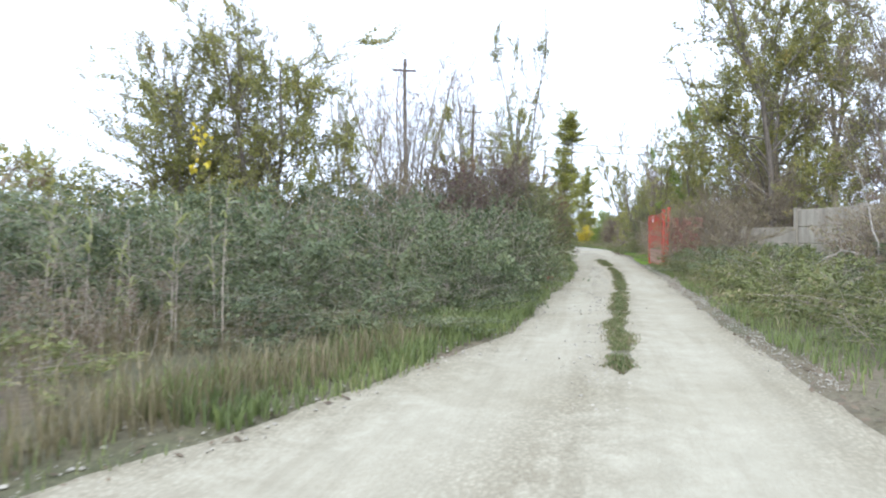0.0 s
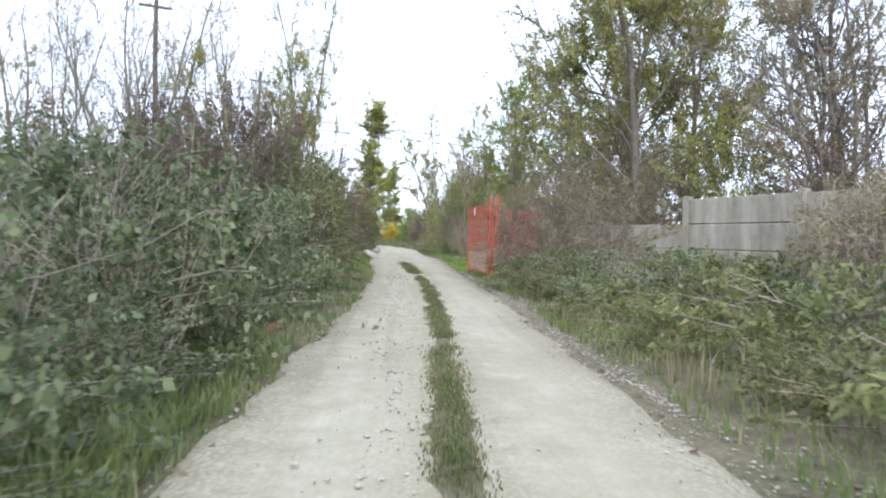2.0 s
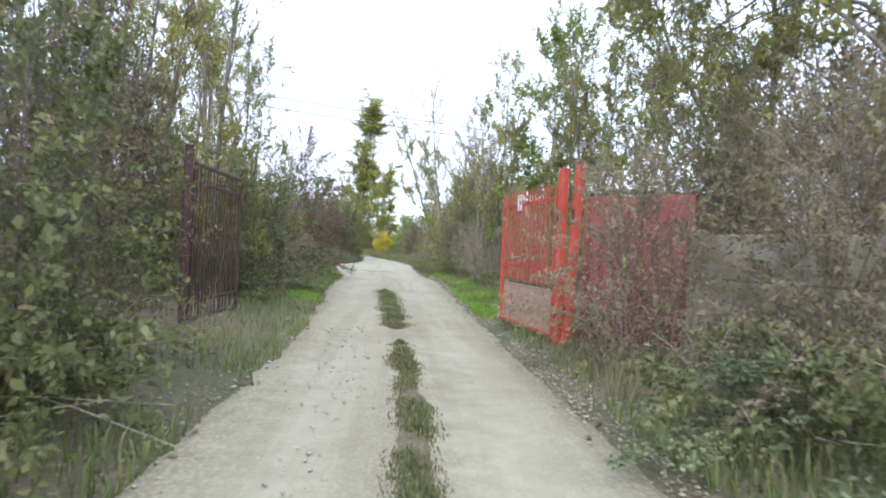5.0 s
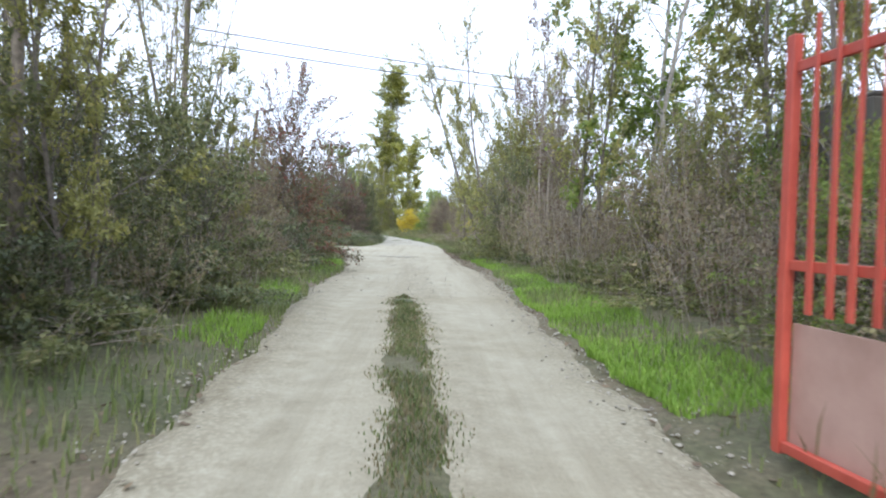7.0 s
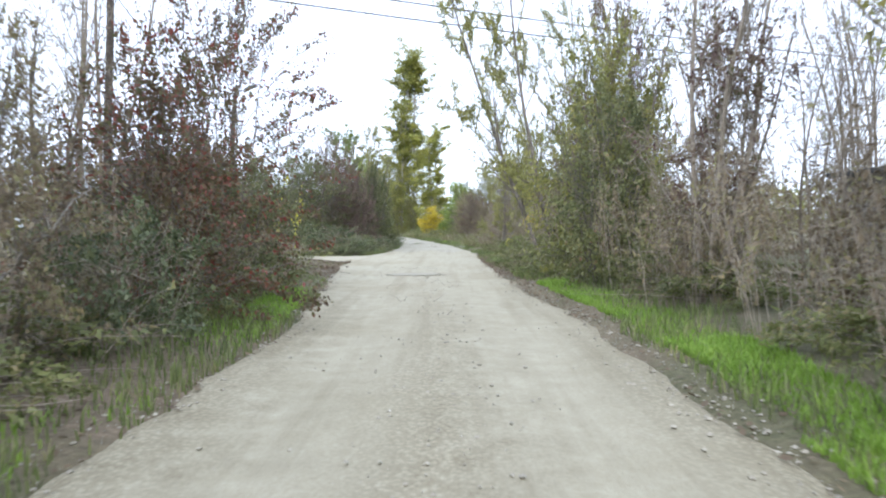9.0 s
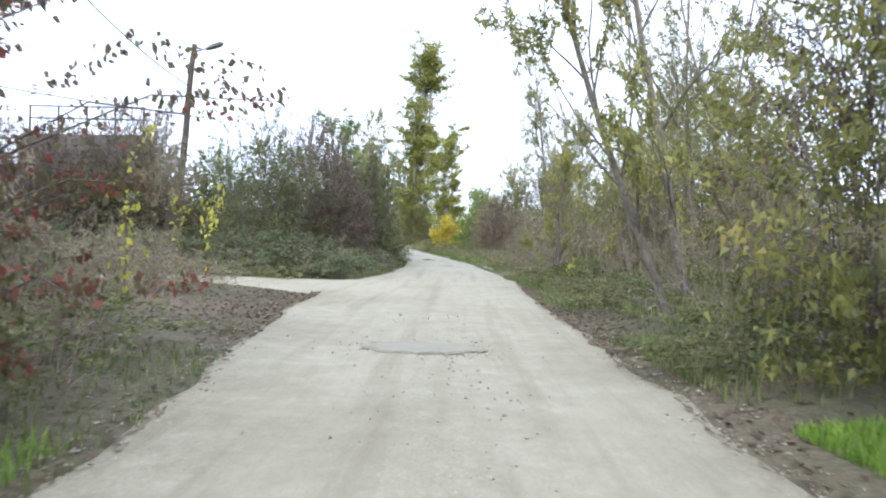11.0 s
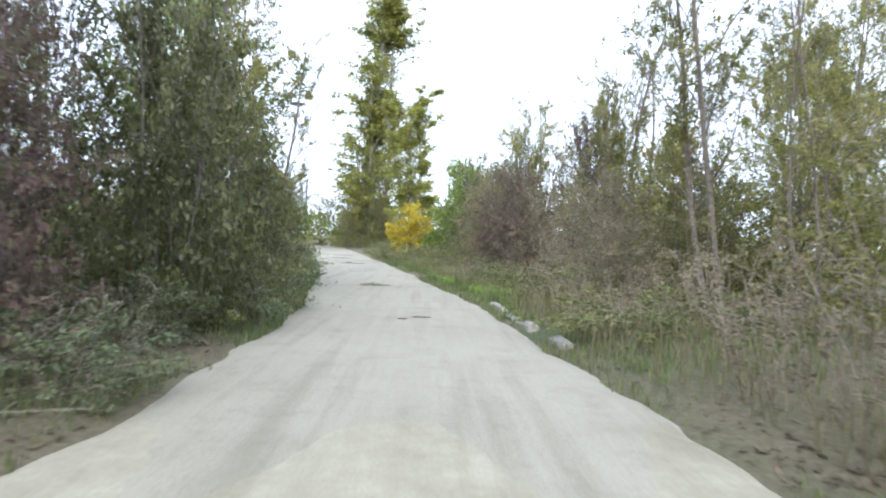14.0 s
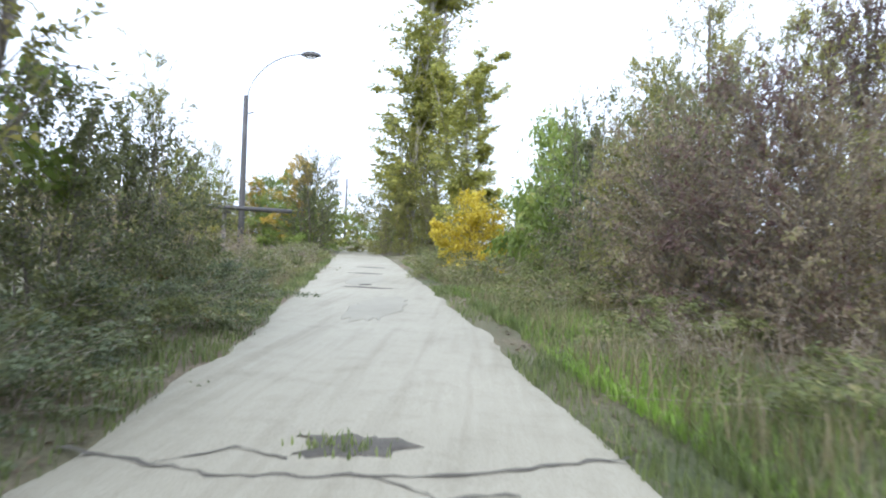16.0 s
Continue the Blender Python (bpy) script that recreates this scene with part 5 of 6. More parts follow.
# ---- poles, lamps and cables ----
def utility_pole(x, y, high, lean=(0, 0), arm=True):
    p = thing("utility_pole", (x, y, 0.0), "dark weathered wooden utility pole with cables", "pole")
    p.rotation_euler = (radians(lean[0]), radians(lean[1]), radians(25))
    pts = [(0.02 * math.sin(k * 1.7), 0.02 * math.cos(k * 1.3), -0.4 + (high + 0.4) * k / 8) for k in range(9)]
    v, f = tube_along(pts, [0.15 - 0.05 * k / 8 for k in range(9)], 10)
    part("shaft", mesh_from("shaft", v, f, CREOSOTE, True), None, p)
    if arm:
        box_part("crossarm", (1.5, 0.09, 0.11), (0, 0.12, high - 0.7), CREOSOTE, p)
        for q in (-0.65, -0.25, 0.25, 0.65):
            v, f = tube_along([(q, 0.12, high - 0.66), (q, 0.12, high - 0.58), (q, 0.12, high - 0.52), (q, 0.12, high - 0.45)], [0.015, 0.04, 0.045, 0.02], 8)
            part("insulator", mesh_from("insulator", v, f, LAMPGLASS, True), None, p, "pale insulator")
    return p


def cable(a, b, sag, r=0.02):
    pts = []
    for k in range(25):
        u = k / 24
        pts.append((a[0] + (b[0] - a[0]) * u, a[1] + (b[1] - a[1]) * u, a[2] + (b[2] - a[2]) * u - sag * 4 * u * (1 - u)))
    v, f = tube_along(pts, [r] * 25, 5)
    ob = new("cable", mesh_from("cable", v, f, WIRE, True))
    tagged(ob, "thin black overhead cable between poles", "cable", "overhead cables")


utility_pole(-10.6, 38.5, 12.6)
utility_pole(-9.56, 56.2, 13.0, (0, 2))
lamp_pole = utility_pole(-9.65, 69.0, 8.3, (0, 4.2), False)
box_part("lamp_arm", (0.5, 0.05, 0.05), (0.3, 0.0, 8.15), DARKSTEEL, lamp_pole, (0, -25, 0))
v_, f_ = tube_along([(0.45, 0, 8.2), (0.6, 0, 8.3), (0.95, 0, 8.5), (1.05, 0, 8.55)], [0.05, 0.1, 0.11, 0.04], 8)
part("lamp_head", mesh_from("lamp_head", v_, f_, DARKSTEEL, True), None, lamp_pole, "dark lamp head")
utility_pole(43.0, 78.0, 10.2)
for dz, dx in ((9.9, -0.3), (9.2, 0.3)):
    cable((-9.3 + dx, 56.2, dz), (43.0 + dx, 78.0, dz), 0.5, 0.03)
cable((-9.3, 56.2, 9.0), (-9.1, 69.0, 6.6), 0.5)
cable((-30.0, 60.0, 10.0), (-9.15, 69.0, 5.6), 1.0)


def pipe_run(points, r, label):
    v, f = tube_along(points, [r] * len(points), 10)
    ob = new("pipe", mesh_from("pipe", v, f, DARKSTEEL, True))
    return tagged(ob, label, "pipe", "overhead pipes")


# thin pipe beside the lamp pole, and the overhead pipeline by the junction
pipe_run([(-9.2, 69.16, 2.76), (-7.6, 69.2, 2.72), (-6.0, 69.25, 2.7), (-4.0, 69.3, 2.66)], 0.05, "thin dark overhead pipe fixed to the pole")
for k_ in range(2):
    pipe_run([(-30, 104.2 + 0.35 * k_, 2.55), (-20, 105.0 + 0.35 * k_, 2.45), (-12, 105.7 + 0.35 * k_, 2.36), (-7.9 - k_, 106.1 + 0.35 * k_, 2.26)], 0.1, "dark insulated overhead pipe on concrete supports")
for x_, y_ in ((-10.9, 106.0), (-14.5, 105.6), (-21.0, 105.1)):
    sup = thing("pipe_support", (x_, y_, 0.0), "plain concrete support under the overhead pipes", "support", "pipe supports")
    box_part("column", (0.16, 0.16, 2.4), (0, 0, 1.0), DARKWALL, sup, bevel=0.012)
    box_part("bearer", (0.2, 0.95, 0.12), (0, 0.15, 2.14), DARKWALL, sup, bevel=0.01)


def railed_platform():
    """A railing on a block of rough concrete above the fork."""
    p = thing("railed_platform", (-10.9, 67.2, 0.0), "overgrown concrete block with a thin steel railing", "platform")
    box_part("block", (4.2, 1.3, 4.5), (-1.2, 0.2, 2.2), DARKWALL, p, bevel=0.05)
    for x in (-3.0, -2.0, -1.0, 0.0, 1.0):
        box_part("post", (0.05, 0.05, 1.0), (x, -0.3, 4.95), DARKSTEEL, p, bevel=0.004)
    for z in (5.0, 5.42):
        box_part("rail", (4.1, 0.045, 0.045), (-1.0, -0.3, z), DARKSTEEL, p, bevel=0.004)


railed_platform()


def street_lamp(x, y, top, reach, label):
    """A dark lattice-thin post with a long curved pale bracket and a flat head."""
    p = thing("street_lamp", (x, y, 0.0), label, "street lamp")
    v, f = tube_along([(0, 0, -0.3), (0, 0, 2.5), (0, 0, 5), (0.0, 0, top)], [0.16, 0.14, 0.12, 0.11], 8)
    part("post", mesh_from("post", v, f, DARKSTEEL, True), None, p)
    pts = [(0.05 + reach * (1 - math.cos(a)), 0, top - 0.3 + 2.2 * math.sin(a)) for a in np.linspace(0, math.pi / 2, 12)]
    v, f = tube_along(pts, [0.035] * 12, 8)
    part("bracket", mesh_from("bracket", v, f, STEEL, True), None, p, "galvanised curved bracket")
    v, f = tube_along([(reach - 0.1, 0, top + 1.88), (reach + 0.1, 0, top + 1.9), (reach + 0.45, 0, top + 1.9), (reach + 0.75, 0, top + 1.86)], [0.05, 0.13, 0.14, 0.06], 10)
    head = part("lamp_head", mesh_from("lamp_head", v, f, DARKSTEEL, True), None, p)
    v, f = tube_along([(reach + 0.12, 0, top + 1.8), (reach + 0.5, 0, top + 1.78)], [0.08, 0.08], 10)
    part("cover", mesh_from("cover", v, f, LAMPGLASS, True), None, head, "milky lamp cover")
    box_part("clamp", (0.3, 0.05, 0.05), (0.25, 0, top - 0.75), DARKSTEEL, p, (0, -20, 0))
    return p


street_lamp(-10.13, 106.0, 7.3, 2.5, "old street lamp with dark post and curved steel bracket")
street_lamp(-16.4, 165.0, 8.8, 3.0, "distant street lamp with dark post and curved bracket")


# ---- kerb ----
def kerb_stones():
    kerb = thing("kerb", (2.2, 70.0, 0.0), "row of pale broken concrete kerb stones", "kerb", kind="structure")
    y, k = 69.6, 0
    while y < 76.0:
        k += 1
        rng = random.Random(k)
        length = rng.uniform(0.5, 0.95)
        if rng.random() < 0.86:
            x0, x1 = (float(np.interp(q, RIGHT_Y, RIGHT_X)) + 0.16 for q in (y, y + length))
            bm = bmesh.new()
            box(bm, (0.15, length - 0.04, 0.24), None, 0.03)
            for v in bm.verts:
                v.co += Vector((rng.uniform(-1, 1), rng.uniform(-1, 1), rng.uniform(-1, 1))) * 0.014
            bmesh.ops.transform(bm, matrix=pose((x0 + x1) / 2 - 2.2, y + length / 2 - 70, -0.05 + rng.uniform(-0.06, 0.02), rng.uniform(-3, 3), rng.uniform(-10, 10), math.degrees(math.atan2(-(x1 - x0), length)) + rng.uniform(-4, 4)), verts=bm.verts)
            part("kerb_stone", bm, KERB, kerb)
        y += length


kerb_stones()


# ---- reeds and dry branches ----
def reed(x, y, high, seed):
    """A few reed stalks with long drooping blades."""
    rng = np.random.default_rng(seed)
    r = thing("reed", (x, y, ground_z(x, y) - 0.02), "pale green and straw-coloured reed at the edge of the brambles", "reed", "reeds")
    for _ in range(2):
        bx, by = rng.normal(0, 0.12, 2)
        lean = rng.normal(0, 0.12, 2)
        pts = [(bx + lean[0] * u * u, by + lean[1] * u * u, high * u) for u in np.linspace(0, 1, 8)]
        v, f = tube_along(pts, [0.009 * (1 - 0.7 * u) for u in np.linspace(0, 1, 8)], 5)
        stalk = part("stalk", mesh_from("stalk", v, f, BARK["dry"], True), None, r)
        for k in range(9):
            u = rng.uniform(0.25, 1.0)
            base = np.array([bx + lean[0] * u * u, by + lean[1] * u * u, high * u])
            a = rng.uniform(0, 6.28)
            d, s = np.array([math.cos(a), math.sin(a), 0]), np.array([-math.sin(a), math.cos(a), 0])
            verts, ln = [], rng.uniform(0.25, 0.5)
            for q in np.linspace(0, 1, 5):
                mid = base + d * ln * q * 0.6 + np.array([0, 0, ln * (0.9 * q - 0.85 * q * q)])
                w = 0.014 * (1 - q) ** 0.7 + 0.001
                verts += [mid - s * w, mid + s * w]
            part("blade", mesh_from("blade", verts, [(2 * j, 2 * j + 1, 2 * j + 3, 2 * j + 2) for j in range(4)], LEAF["reed"]), None, stalk)


for k_, (x_, y_, h_) in enumerate(((-2.9, 1.0, 1.45), (-2.75, 1.3, 1.7), (-4.0, 1.0, 1.4), (-3.7, 1.4, 1.3), (-4.4, 1.2, 1.4))):
    reed(x_, y_, h_, k_)


def dry_branch(a, b, rise, r, seed):
    """A pale dead branch from a to b, bowed upward, with a few side twigs."""
    rng = np.random.default_rng(seed)
    a, b = np.array(a, float), np.array(b, float)
    pts = [a + (b - a) * u + np.array([0, 0, rise * 4 * u * (1 - u)]) + rng.normal(0, 0.02, 3) for u in np.linspace(0, 1, 9)]
    ob = thing("dry_branch", tuple(a), "pale dead branch lying in the brush", "branch", "dead branches")
    v, f = tube_along([p - a for p in pts], [r * (1 - 0.7 * u) for u in np.linspace(0, 1, 9)], 6)
    part("stem", mesh_from("stem", v, f, BARK["pale"], True), None, ob)
    for k in range(4):
        p = pts[2 + k] - a
        q = p + rng.normal(0, 0.2, 3) * np.linalg.norm(b - a) * 0.5 + [0, 0, 0.1]
        v, f = tube_along([p, (p + q) / 2 + rng.normal(0, 0.02, 3), q], [r * 0.4, r * 0.3, r * 0.15], 4)
        part("twig", mesh_from("twig", v, f, BARK["pale"], True), None, ob)


def leafy_spray(x, y, z, seed):
    """A thin branch of the tree behind, with a few large yellow leaves hanging at two places."""
    rng = np.random.default_rng(seed)
    spray = thing("leafy_branch", (x, y, z), "thin branch with a few large bright yellow leaves", "branch")
    pts = [(0.5, 1.6, 0.9), (0.3, 1.0, 0.85), (0.1, 0.4, 0.6), (0.0, 0.0, 0.15), (0.03, -0.05, -0.35), (0.1, -0.05, -0.8)]
    v, f = tube_along(pts, [0.016, 0.013, 0.011, 0.009, 0.007, 0.004], 6)
    part("stem", mesh_from("stem", v, f, BARK["grey"], True), None, spray)
    for k in range(20):
        c = np.array([0.05, 0.0, 0.05 if k < 12 else -0.62]) + rng.normal(0, 1, 3) * [0.13, 0.08, 0.13]
        s = rng.uniform(0.07, 0.12)
        a = rng.uniform(0, 6.28)
        w = np.array([math.cos(a), math.sin(a), rng.normal(0, 0.3)])
        d = np.array([rng.normal(0, 0.35), rng.normal(0, 0.35), -1.0])
        n = np.cross(w, d) * 0.2
        verts = [c - d * s * 0.6, c - d * s * 0.15 + w * s * 0.75 + n * s, c + d * s * 0.3 + w * s * 0.35, c + d * s, c + d * s * 0.3 - w * s * 0.35, c - d * s * 0.15 - w * s * 0.75 + n * s]
        part("leaf", mesh_from("leaf", verts, [(0, 1, 2, 3), (0, 3, 4, 5)], LEAF["yellow"]), None, spray)


leafy_spray(-7.7, 9.4, 3.5, 2)

BRANCHES = [
    ((6.3, 9.6, 0.9), (6.0, 9.9, 2.6), 0.05, 0.02), ((5.2, 9.5, 0.7), (6.2, 9.0, 0.5), 0.35, 0.012), ((4.6, 15.3, 0.15), (5.7, 14.6, 0.4), 0.3, 0.014),
    ((-1.9, 9.2, 1.3), (-2.6, 8.8, 1.9), 0.12, 0.01), ((-2.9, 7.6, 1.5), (-3.5, 7.3, 2.0), 0.15, 0.01), ((-1.6, 30.5, 0.9), (-2.2, 31.5, 2.1), 0.1, 0.016),
    ((-1.9, 38.2, 0.5), (-1.3, 38.9, 1.5), 0.05, 0.014), ((3.9, 63.9, 0.15), (5.2, 63.2, 2.0), 0.0, 0.022), ((4.3, 64.6, 0.15), (3.4, 65.2, 1.9), 0.0, 0.02),
    ((4.8, 63.4, 0.1), (5.3, 64.4, 2.5), 0.0, 0.02), ((4.1, 56.2, 0.25), (5.6, 55.3, 0.2), 0.12, 0.02), ((4.6, 57.4, 0.2), (6.0, 57.0, 0.35), 0.08, 0.018),
]
for k_, (a_, b_, rise_, r_) in enumerate(BRANCHES):
    dry_branch(a_, b_, rise_, r_, 40 + k_)


# ---- grass, stones and litter ----
def blades(name, spots, height, mat, label, width=0.006, seed=1):
    """Bent grass blades at the given spots (x, y, z, scale), as one mesh."""
    rng = np.random.default_rng(seed)
    s = np.asarray(spots, float)
    n = len(s)
    h = height * s[:, 3] * rng.uniform(0.45, 1.15, n)
    a = rng.uniform(0, 2 * np.pi, n)
    bend = rng.uniform(0.15, 0.75, n) * h
    d = np.stack([np.cos(a), np.sin(a), np.zeros(n)], 1)
    side = np.stack([-np.sin(a), np.cos(a), np.zeros(n)], 1) * (width * rng.uniform(0.7, 1.5, n))[:, None]
    base = s[:, :3]
    mid = base + d * (bend * 0.3)[:, None] + np.stack([np.zeros(n), np.zeros(n), h * 0.6], 1)
    tip = base + d * bend[:, None] + np.stack([np.zeros(n), np.zeros(n), h * 0.97], 1)
    v = np.stack([base - side, base + side, mid + side * 0.8, mid - side * 0.8, tip], 1).reshape(-1, 3)
    k = np.arange(n)[:, None] * 5
    quads = (k + [0, 1, 2, 3]).tolist()
    tris = (k + [3, 2, 4]).tolist()
    ob = new(name, mesh_from(name, v, quads + tris, mat))
    return tagged(ob, label, "grass", kind="stuff")


def scatter(n, y0, y1, inner, outer, side, seed, thin=0.45, scale=0.5, drop=0.0):
    """Spots on the verge, from inner to outer metres off the lane, in uneven patches."""
    rng = np.random.default_rng(seed)
    out = []
    while len(out) < n:
        y = rng.uniform(y0, y1)
        off = inner + (outer - inner) * rng.uniform(0, 1) ** 1.3
        x = road_left(y) - off if side < 0 else road_right(y) + off
        m = noise.noise((x * scale, y * scale, seed))
        if m + thin < rng.uniform(0, 0.7):
            continue
        out.append((x, y, ground_z(x, y) - drop, 0.55 + 0.6 * max(0.0, m + 0.5)))
    return out


blades("verge_grass", scatter(10000, -8, 49.5, -0.1, 1.2, -1, 11) + scatter(9000, 62, 112, 0.0, 1.8, -1, 12), 0.17, GRASS, "uneven green verge grass beside the lane")
blades("verge_grass", scatter(11000, -8, 58, 0.15, 1.3, 1, 13) + scatter(16000, 56, 112, 0.3, 2.5, 1, 14), 0.18, GRASS, "uneven green verge grass beside the lane")
blades("lush_grass", scatter(11000, 28, 37, 0.05, 1.2, 1, 15, 0.5) + scatter(10000, 36, 47, 0.3, 0.95, 1, 25, 0.45), 0.1, LUSH, "short bright green grass on the verge", 0.005)
blades("lush_grass", scatter(5000, 30, 48, 0.05, 0.7, -1, 16, 0.15), 0.12, LUSH, "short bright green grass on the verge", 0.005)
blades("lush_grass", scatter(7000, -1, 11, 0.0, 1.1, -1, 17, 0.5), 0.24, GRASS, "longer bright green grass below the brambles", 0.007)
blades("lush_grass", scatter(8000, 74, 92, 0.35, 1.7, 1, 29, 0.3), 0.14, LUSH, "fresh green grass on the verge", 0.005, 3)
blades("lush_grass", scatter(7000, 73, 92, 0.3, 1.6, 1, 26, 0.3), 0.2, GRASS, "short green grass on the verge", 0.005)
blades("dry_grass", scatter(6000, -6, 3, 0.3, 5.5, -1, 18), 0.4, STRAW, "pale dry grass and stalks on the verge", 0.005)
blades("dry_grass", scatter(12000, 55, 112, 0.4, 4.5, 1, 19) + scatter(7000, 88, 118, 0.3, 6.0, -1, 20), 0.45, STRAW, "pale dry grass and stalks on the verge", 0.005)
blades("dry_grass", scatter(1400, 4, 27, 0.3, 1.6, 1, 21, 0.2), 0.32, STRAW, "pale dry grass and stalks on the verge", 0.005)

blades("verge_grass", scatter(4000, 62, 95, -0.08, 0.5, -1, 27, 0.35) + scatter(5000, 55, 95, -0.08, 0.5, 1, 28, 0.35), 0.14, GRASS, "short grass growing over the edge of the road", 0.005, 9)
track = np.random.default_rng(44)
edge_spots = []
for k_ in range(5000):
    x_ = track.uniform(-12, -2.4)
    off_ = 1.75 + abs(track.normal(0, 0.5))
    y_ = float(np.interp(x_, [-16, -8, -4, -2, 0.5], [60.0, 60.6, 60.4, 59.7, 59.0])) + (off_ - 0.6 + float(np.interp(x_, [-4, -2], [0.2, 1.2]))) * (1 if track.uniform() < 0.92 else -1)
    if noise.noise((x_ * 0.6, y_ * 0.6, 2.0)) + 0.3 > track.uniform(0, 0.6):
        edge_spots.append((x_, y_, ground_z(x_, y_), 0.7))
blades("verge_grass", edge_spots, 0.22, GRASS, "uneven grass beside the side track", 0.005, 4)


def centre_strip():
    """Grass between the wheel tracks, in broken tufts on a low ridge of soil."""
    rng = np.random.default_rng(5)
    green, straw, verts, faces = [], [], [], []
    runs = ((1.4, 24.4, 0.23), (25.8, 35.2, 0.36))

    def middle(y):
        return float(np.interp(y, [1.4, 6, 10, 14, 20, 24, 28, 31, 35], [1.28, 1.40, 1.58, 1.74, 1.84, 1.76, 1.64, 1.54, 1.38])) + 0.05 * noise.noise((y * 0.7, 8.0, 0))

    def half_width(y, y0, y1, half):
        return half * (0.72 + 0.5 * noise.noise((y * 0.9, 3.0, 0)) + 0.3 * noise.noise((y * 3.1, 6.0, 0))) * min(1.0, (y - y0) / 0.5 + 0.25, (y1 - y) / 0.5 + 0.25)

    for y0, y1, half in runs:
        for _ in range(int((y1 - y0) * 1150)):
            y = rng.uniform(y0, y1)
            u = min(max(rng.normal(0, 0.5), -1.15), 1.15)
            x = middle(y) + u * half_width(y, y0, y1, half)
            if noise.noise((x * 2.2, y * 1.4, 4.0)) < -0.22 + 0.1 * rng.normal():
                continue
            (straw if rng.uniform() < 0.3 + 0.3 * abs(u) else green).append((x, y, 0.004, (1.1 - 0.6 * abs(u)) * (0.6 + 0.6 * rng.uniform())))
        ys = np.arange(y0, y1, 0.14)
        b = len(verts)
        for y in ys:
            for u in (-1, -0.5, 0, 0.5, 1):
                x = middle(y) + u * half_width(y, y0, y1, half) * (0.85 + 0.5 * noise.noise((y * 5, u, 0)))
                verts.append((x, y, -0.012 + 0.028 * (1 - u * u) + 0.012 * noise.noise((x * 4, y * 3, 0))))
        for r in range(len(ys) - 1):
            for c in range(4):
                faces.append((b + r * 5 + c, b + r * 5 + c + 1, b + (r + 1) * 5 + c + 1, b + (r + 1) * 5 + c))
    blades("centre_grass", green, 0.06, GRASS, "tufted grass strip between the wheel tracks", 0.0045, 7)
    blades("centre_straw", straw, 0.055, STRAW, "withered grass between the wheel tracks", 0.0045, 8)
    tagged(new("centre_soil", mesh_from("centre_soil", verts, faces, SOIL, True)), "low ridge of soil between the wheel tracks", "soil", kind="stuff")


centre_strip()


def stones(name, spots, mat, label):
    """Loose angular stones as one mesh: squashed, knocked-about octahedra."""
    rng = np.random.default_rng(9)
    base = np.array([(1, 0, 0), (0, 1, 0), (-1, 0, 0), (0, -1, 0), (0, 0, 1), (0, 0, -1), (0.6, 0.6, 0.5), (-0.6, -0.5, 0.6)], float)
    tri = np.array([(0, 6, 4), (0, 1, 6), (1, 4, 6), (1, 2, 4), (2, 7, 4), (2, 3, 7), (3, 4, 7), (3, 0, 4), (1, 0, 5), (2, 1, 5), (3, 2, 5), (0, 3, 5)])
    s = np.asarray(spots, float)
    n = len(s)
    v = base[None] * (1 + rng.uniform(-0.3, 0.3, (n, 8, 3))) * s[:, None, 3:4]
    v[:, :, 2] *= 0.6
    a = rng.uniform(0, 6.28, n)
    ca, sa = np.cos(a)[:, None], np.sin(a)[:, None]
    v = np.stack([v[:, :, 0] * ca - v[:, :, 1] * sa, v[:, :, 0] * sa + v[:, :, 1] * ca, v[:, :, 2]], 2) + s[:, None, :3]
    f = (np.arange(n)[:, None, None] * 8 + tri[None]).reshape(-1, 3)
    tagged(new(name, mesh_from(name, v.reshape(-1, 3), f.tolist(), mat)), label, "stones", kind="stuff")


def stone_spots():
    rng = np.random.default_rng(21)
    out = []

    def lay(n, y0, y1, middle, spread, small, large):
        for _ in range(n):
            y = rng.uniform(y0, y1)
            x = middle(y) + rng.normal(0, spread) * (0.5 + noise.noise((y * 0.6, 5.0, 1.0)) + 0.4)
            d = max(road_left(y) - x, x - road_right(y))
            z = 0.003 if d < -0.1 else max(ground_z(x, y), -0.03) + 0.006
            out.append((x, y, z, small + (large - small) * rng.uniform() ** 3))

    lay(4200, 1, 26, lambda y: road_right(y) + 0.1, 0.17, 0.005, 0.02)
    lay(1400, -5, 26, lambda y: road_left(y) - 0.02, 0.2, 0.006, 0.026)
    lay(1500, 0, 26, lambda y: 1.16, 0.2, 0.005, 0.024)
    lay(2200, 27, 54, lambda y: road_right(y) - 0.02, 0.22, 0.005, 0.024)
    lay(1900, 27, 54, lambda y: road_left(y) + 0.02, 0.2, 0.005, 0.022)
    lay(900, 35, 54, lambda y: (road_left(y) + road_right(y)) / 2, 0.45, 0.005, 0.022)
    return out


stones("loose_stones", stone_spots(), STONE, "loose pale limestone chips along the lane")


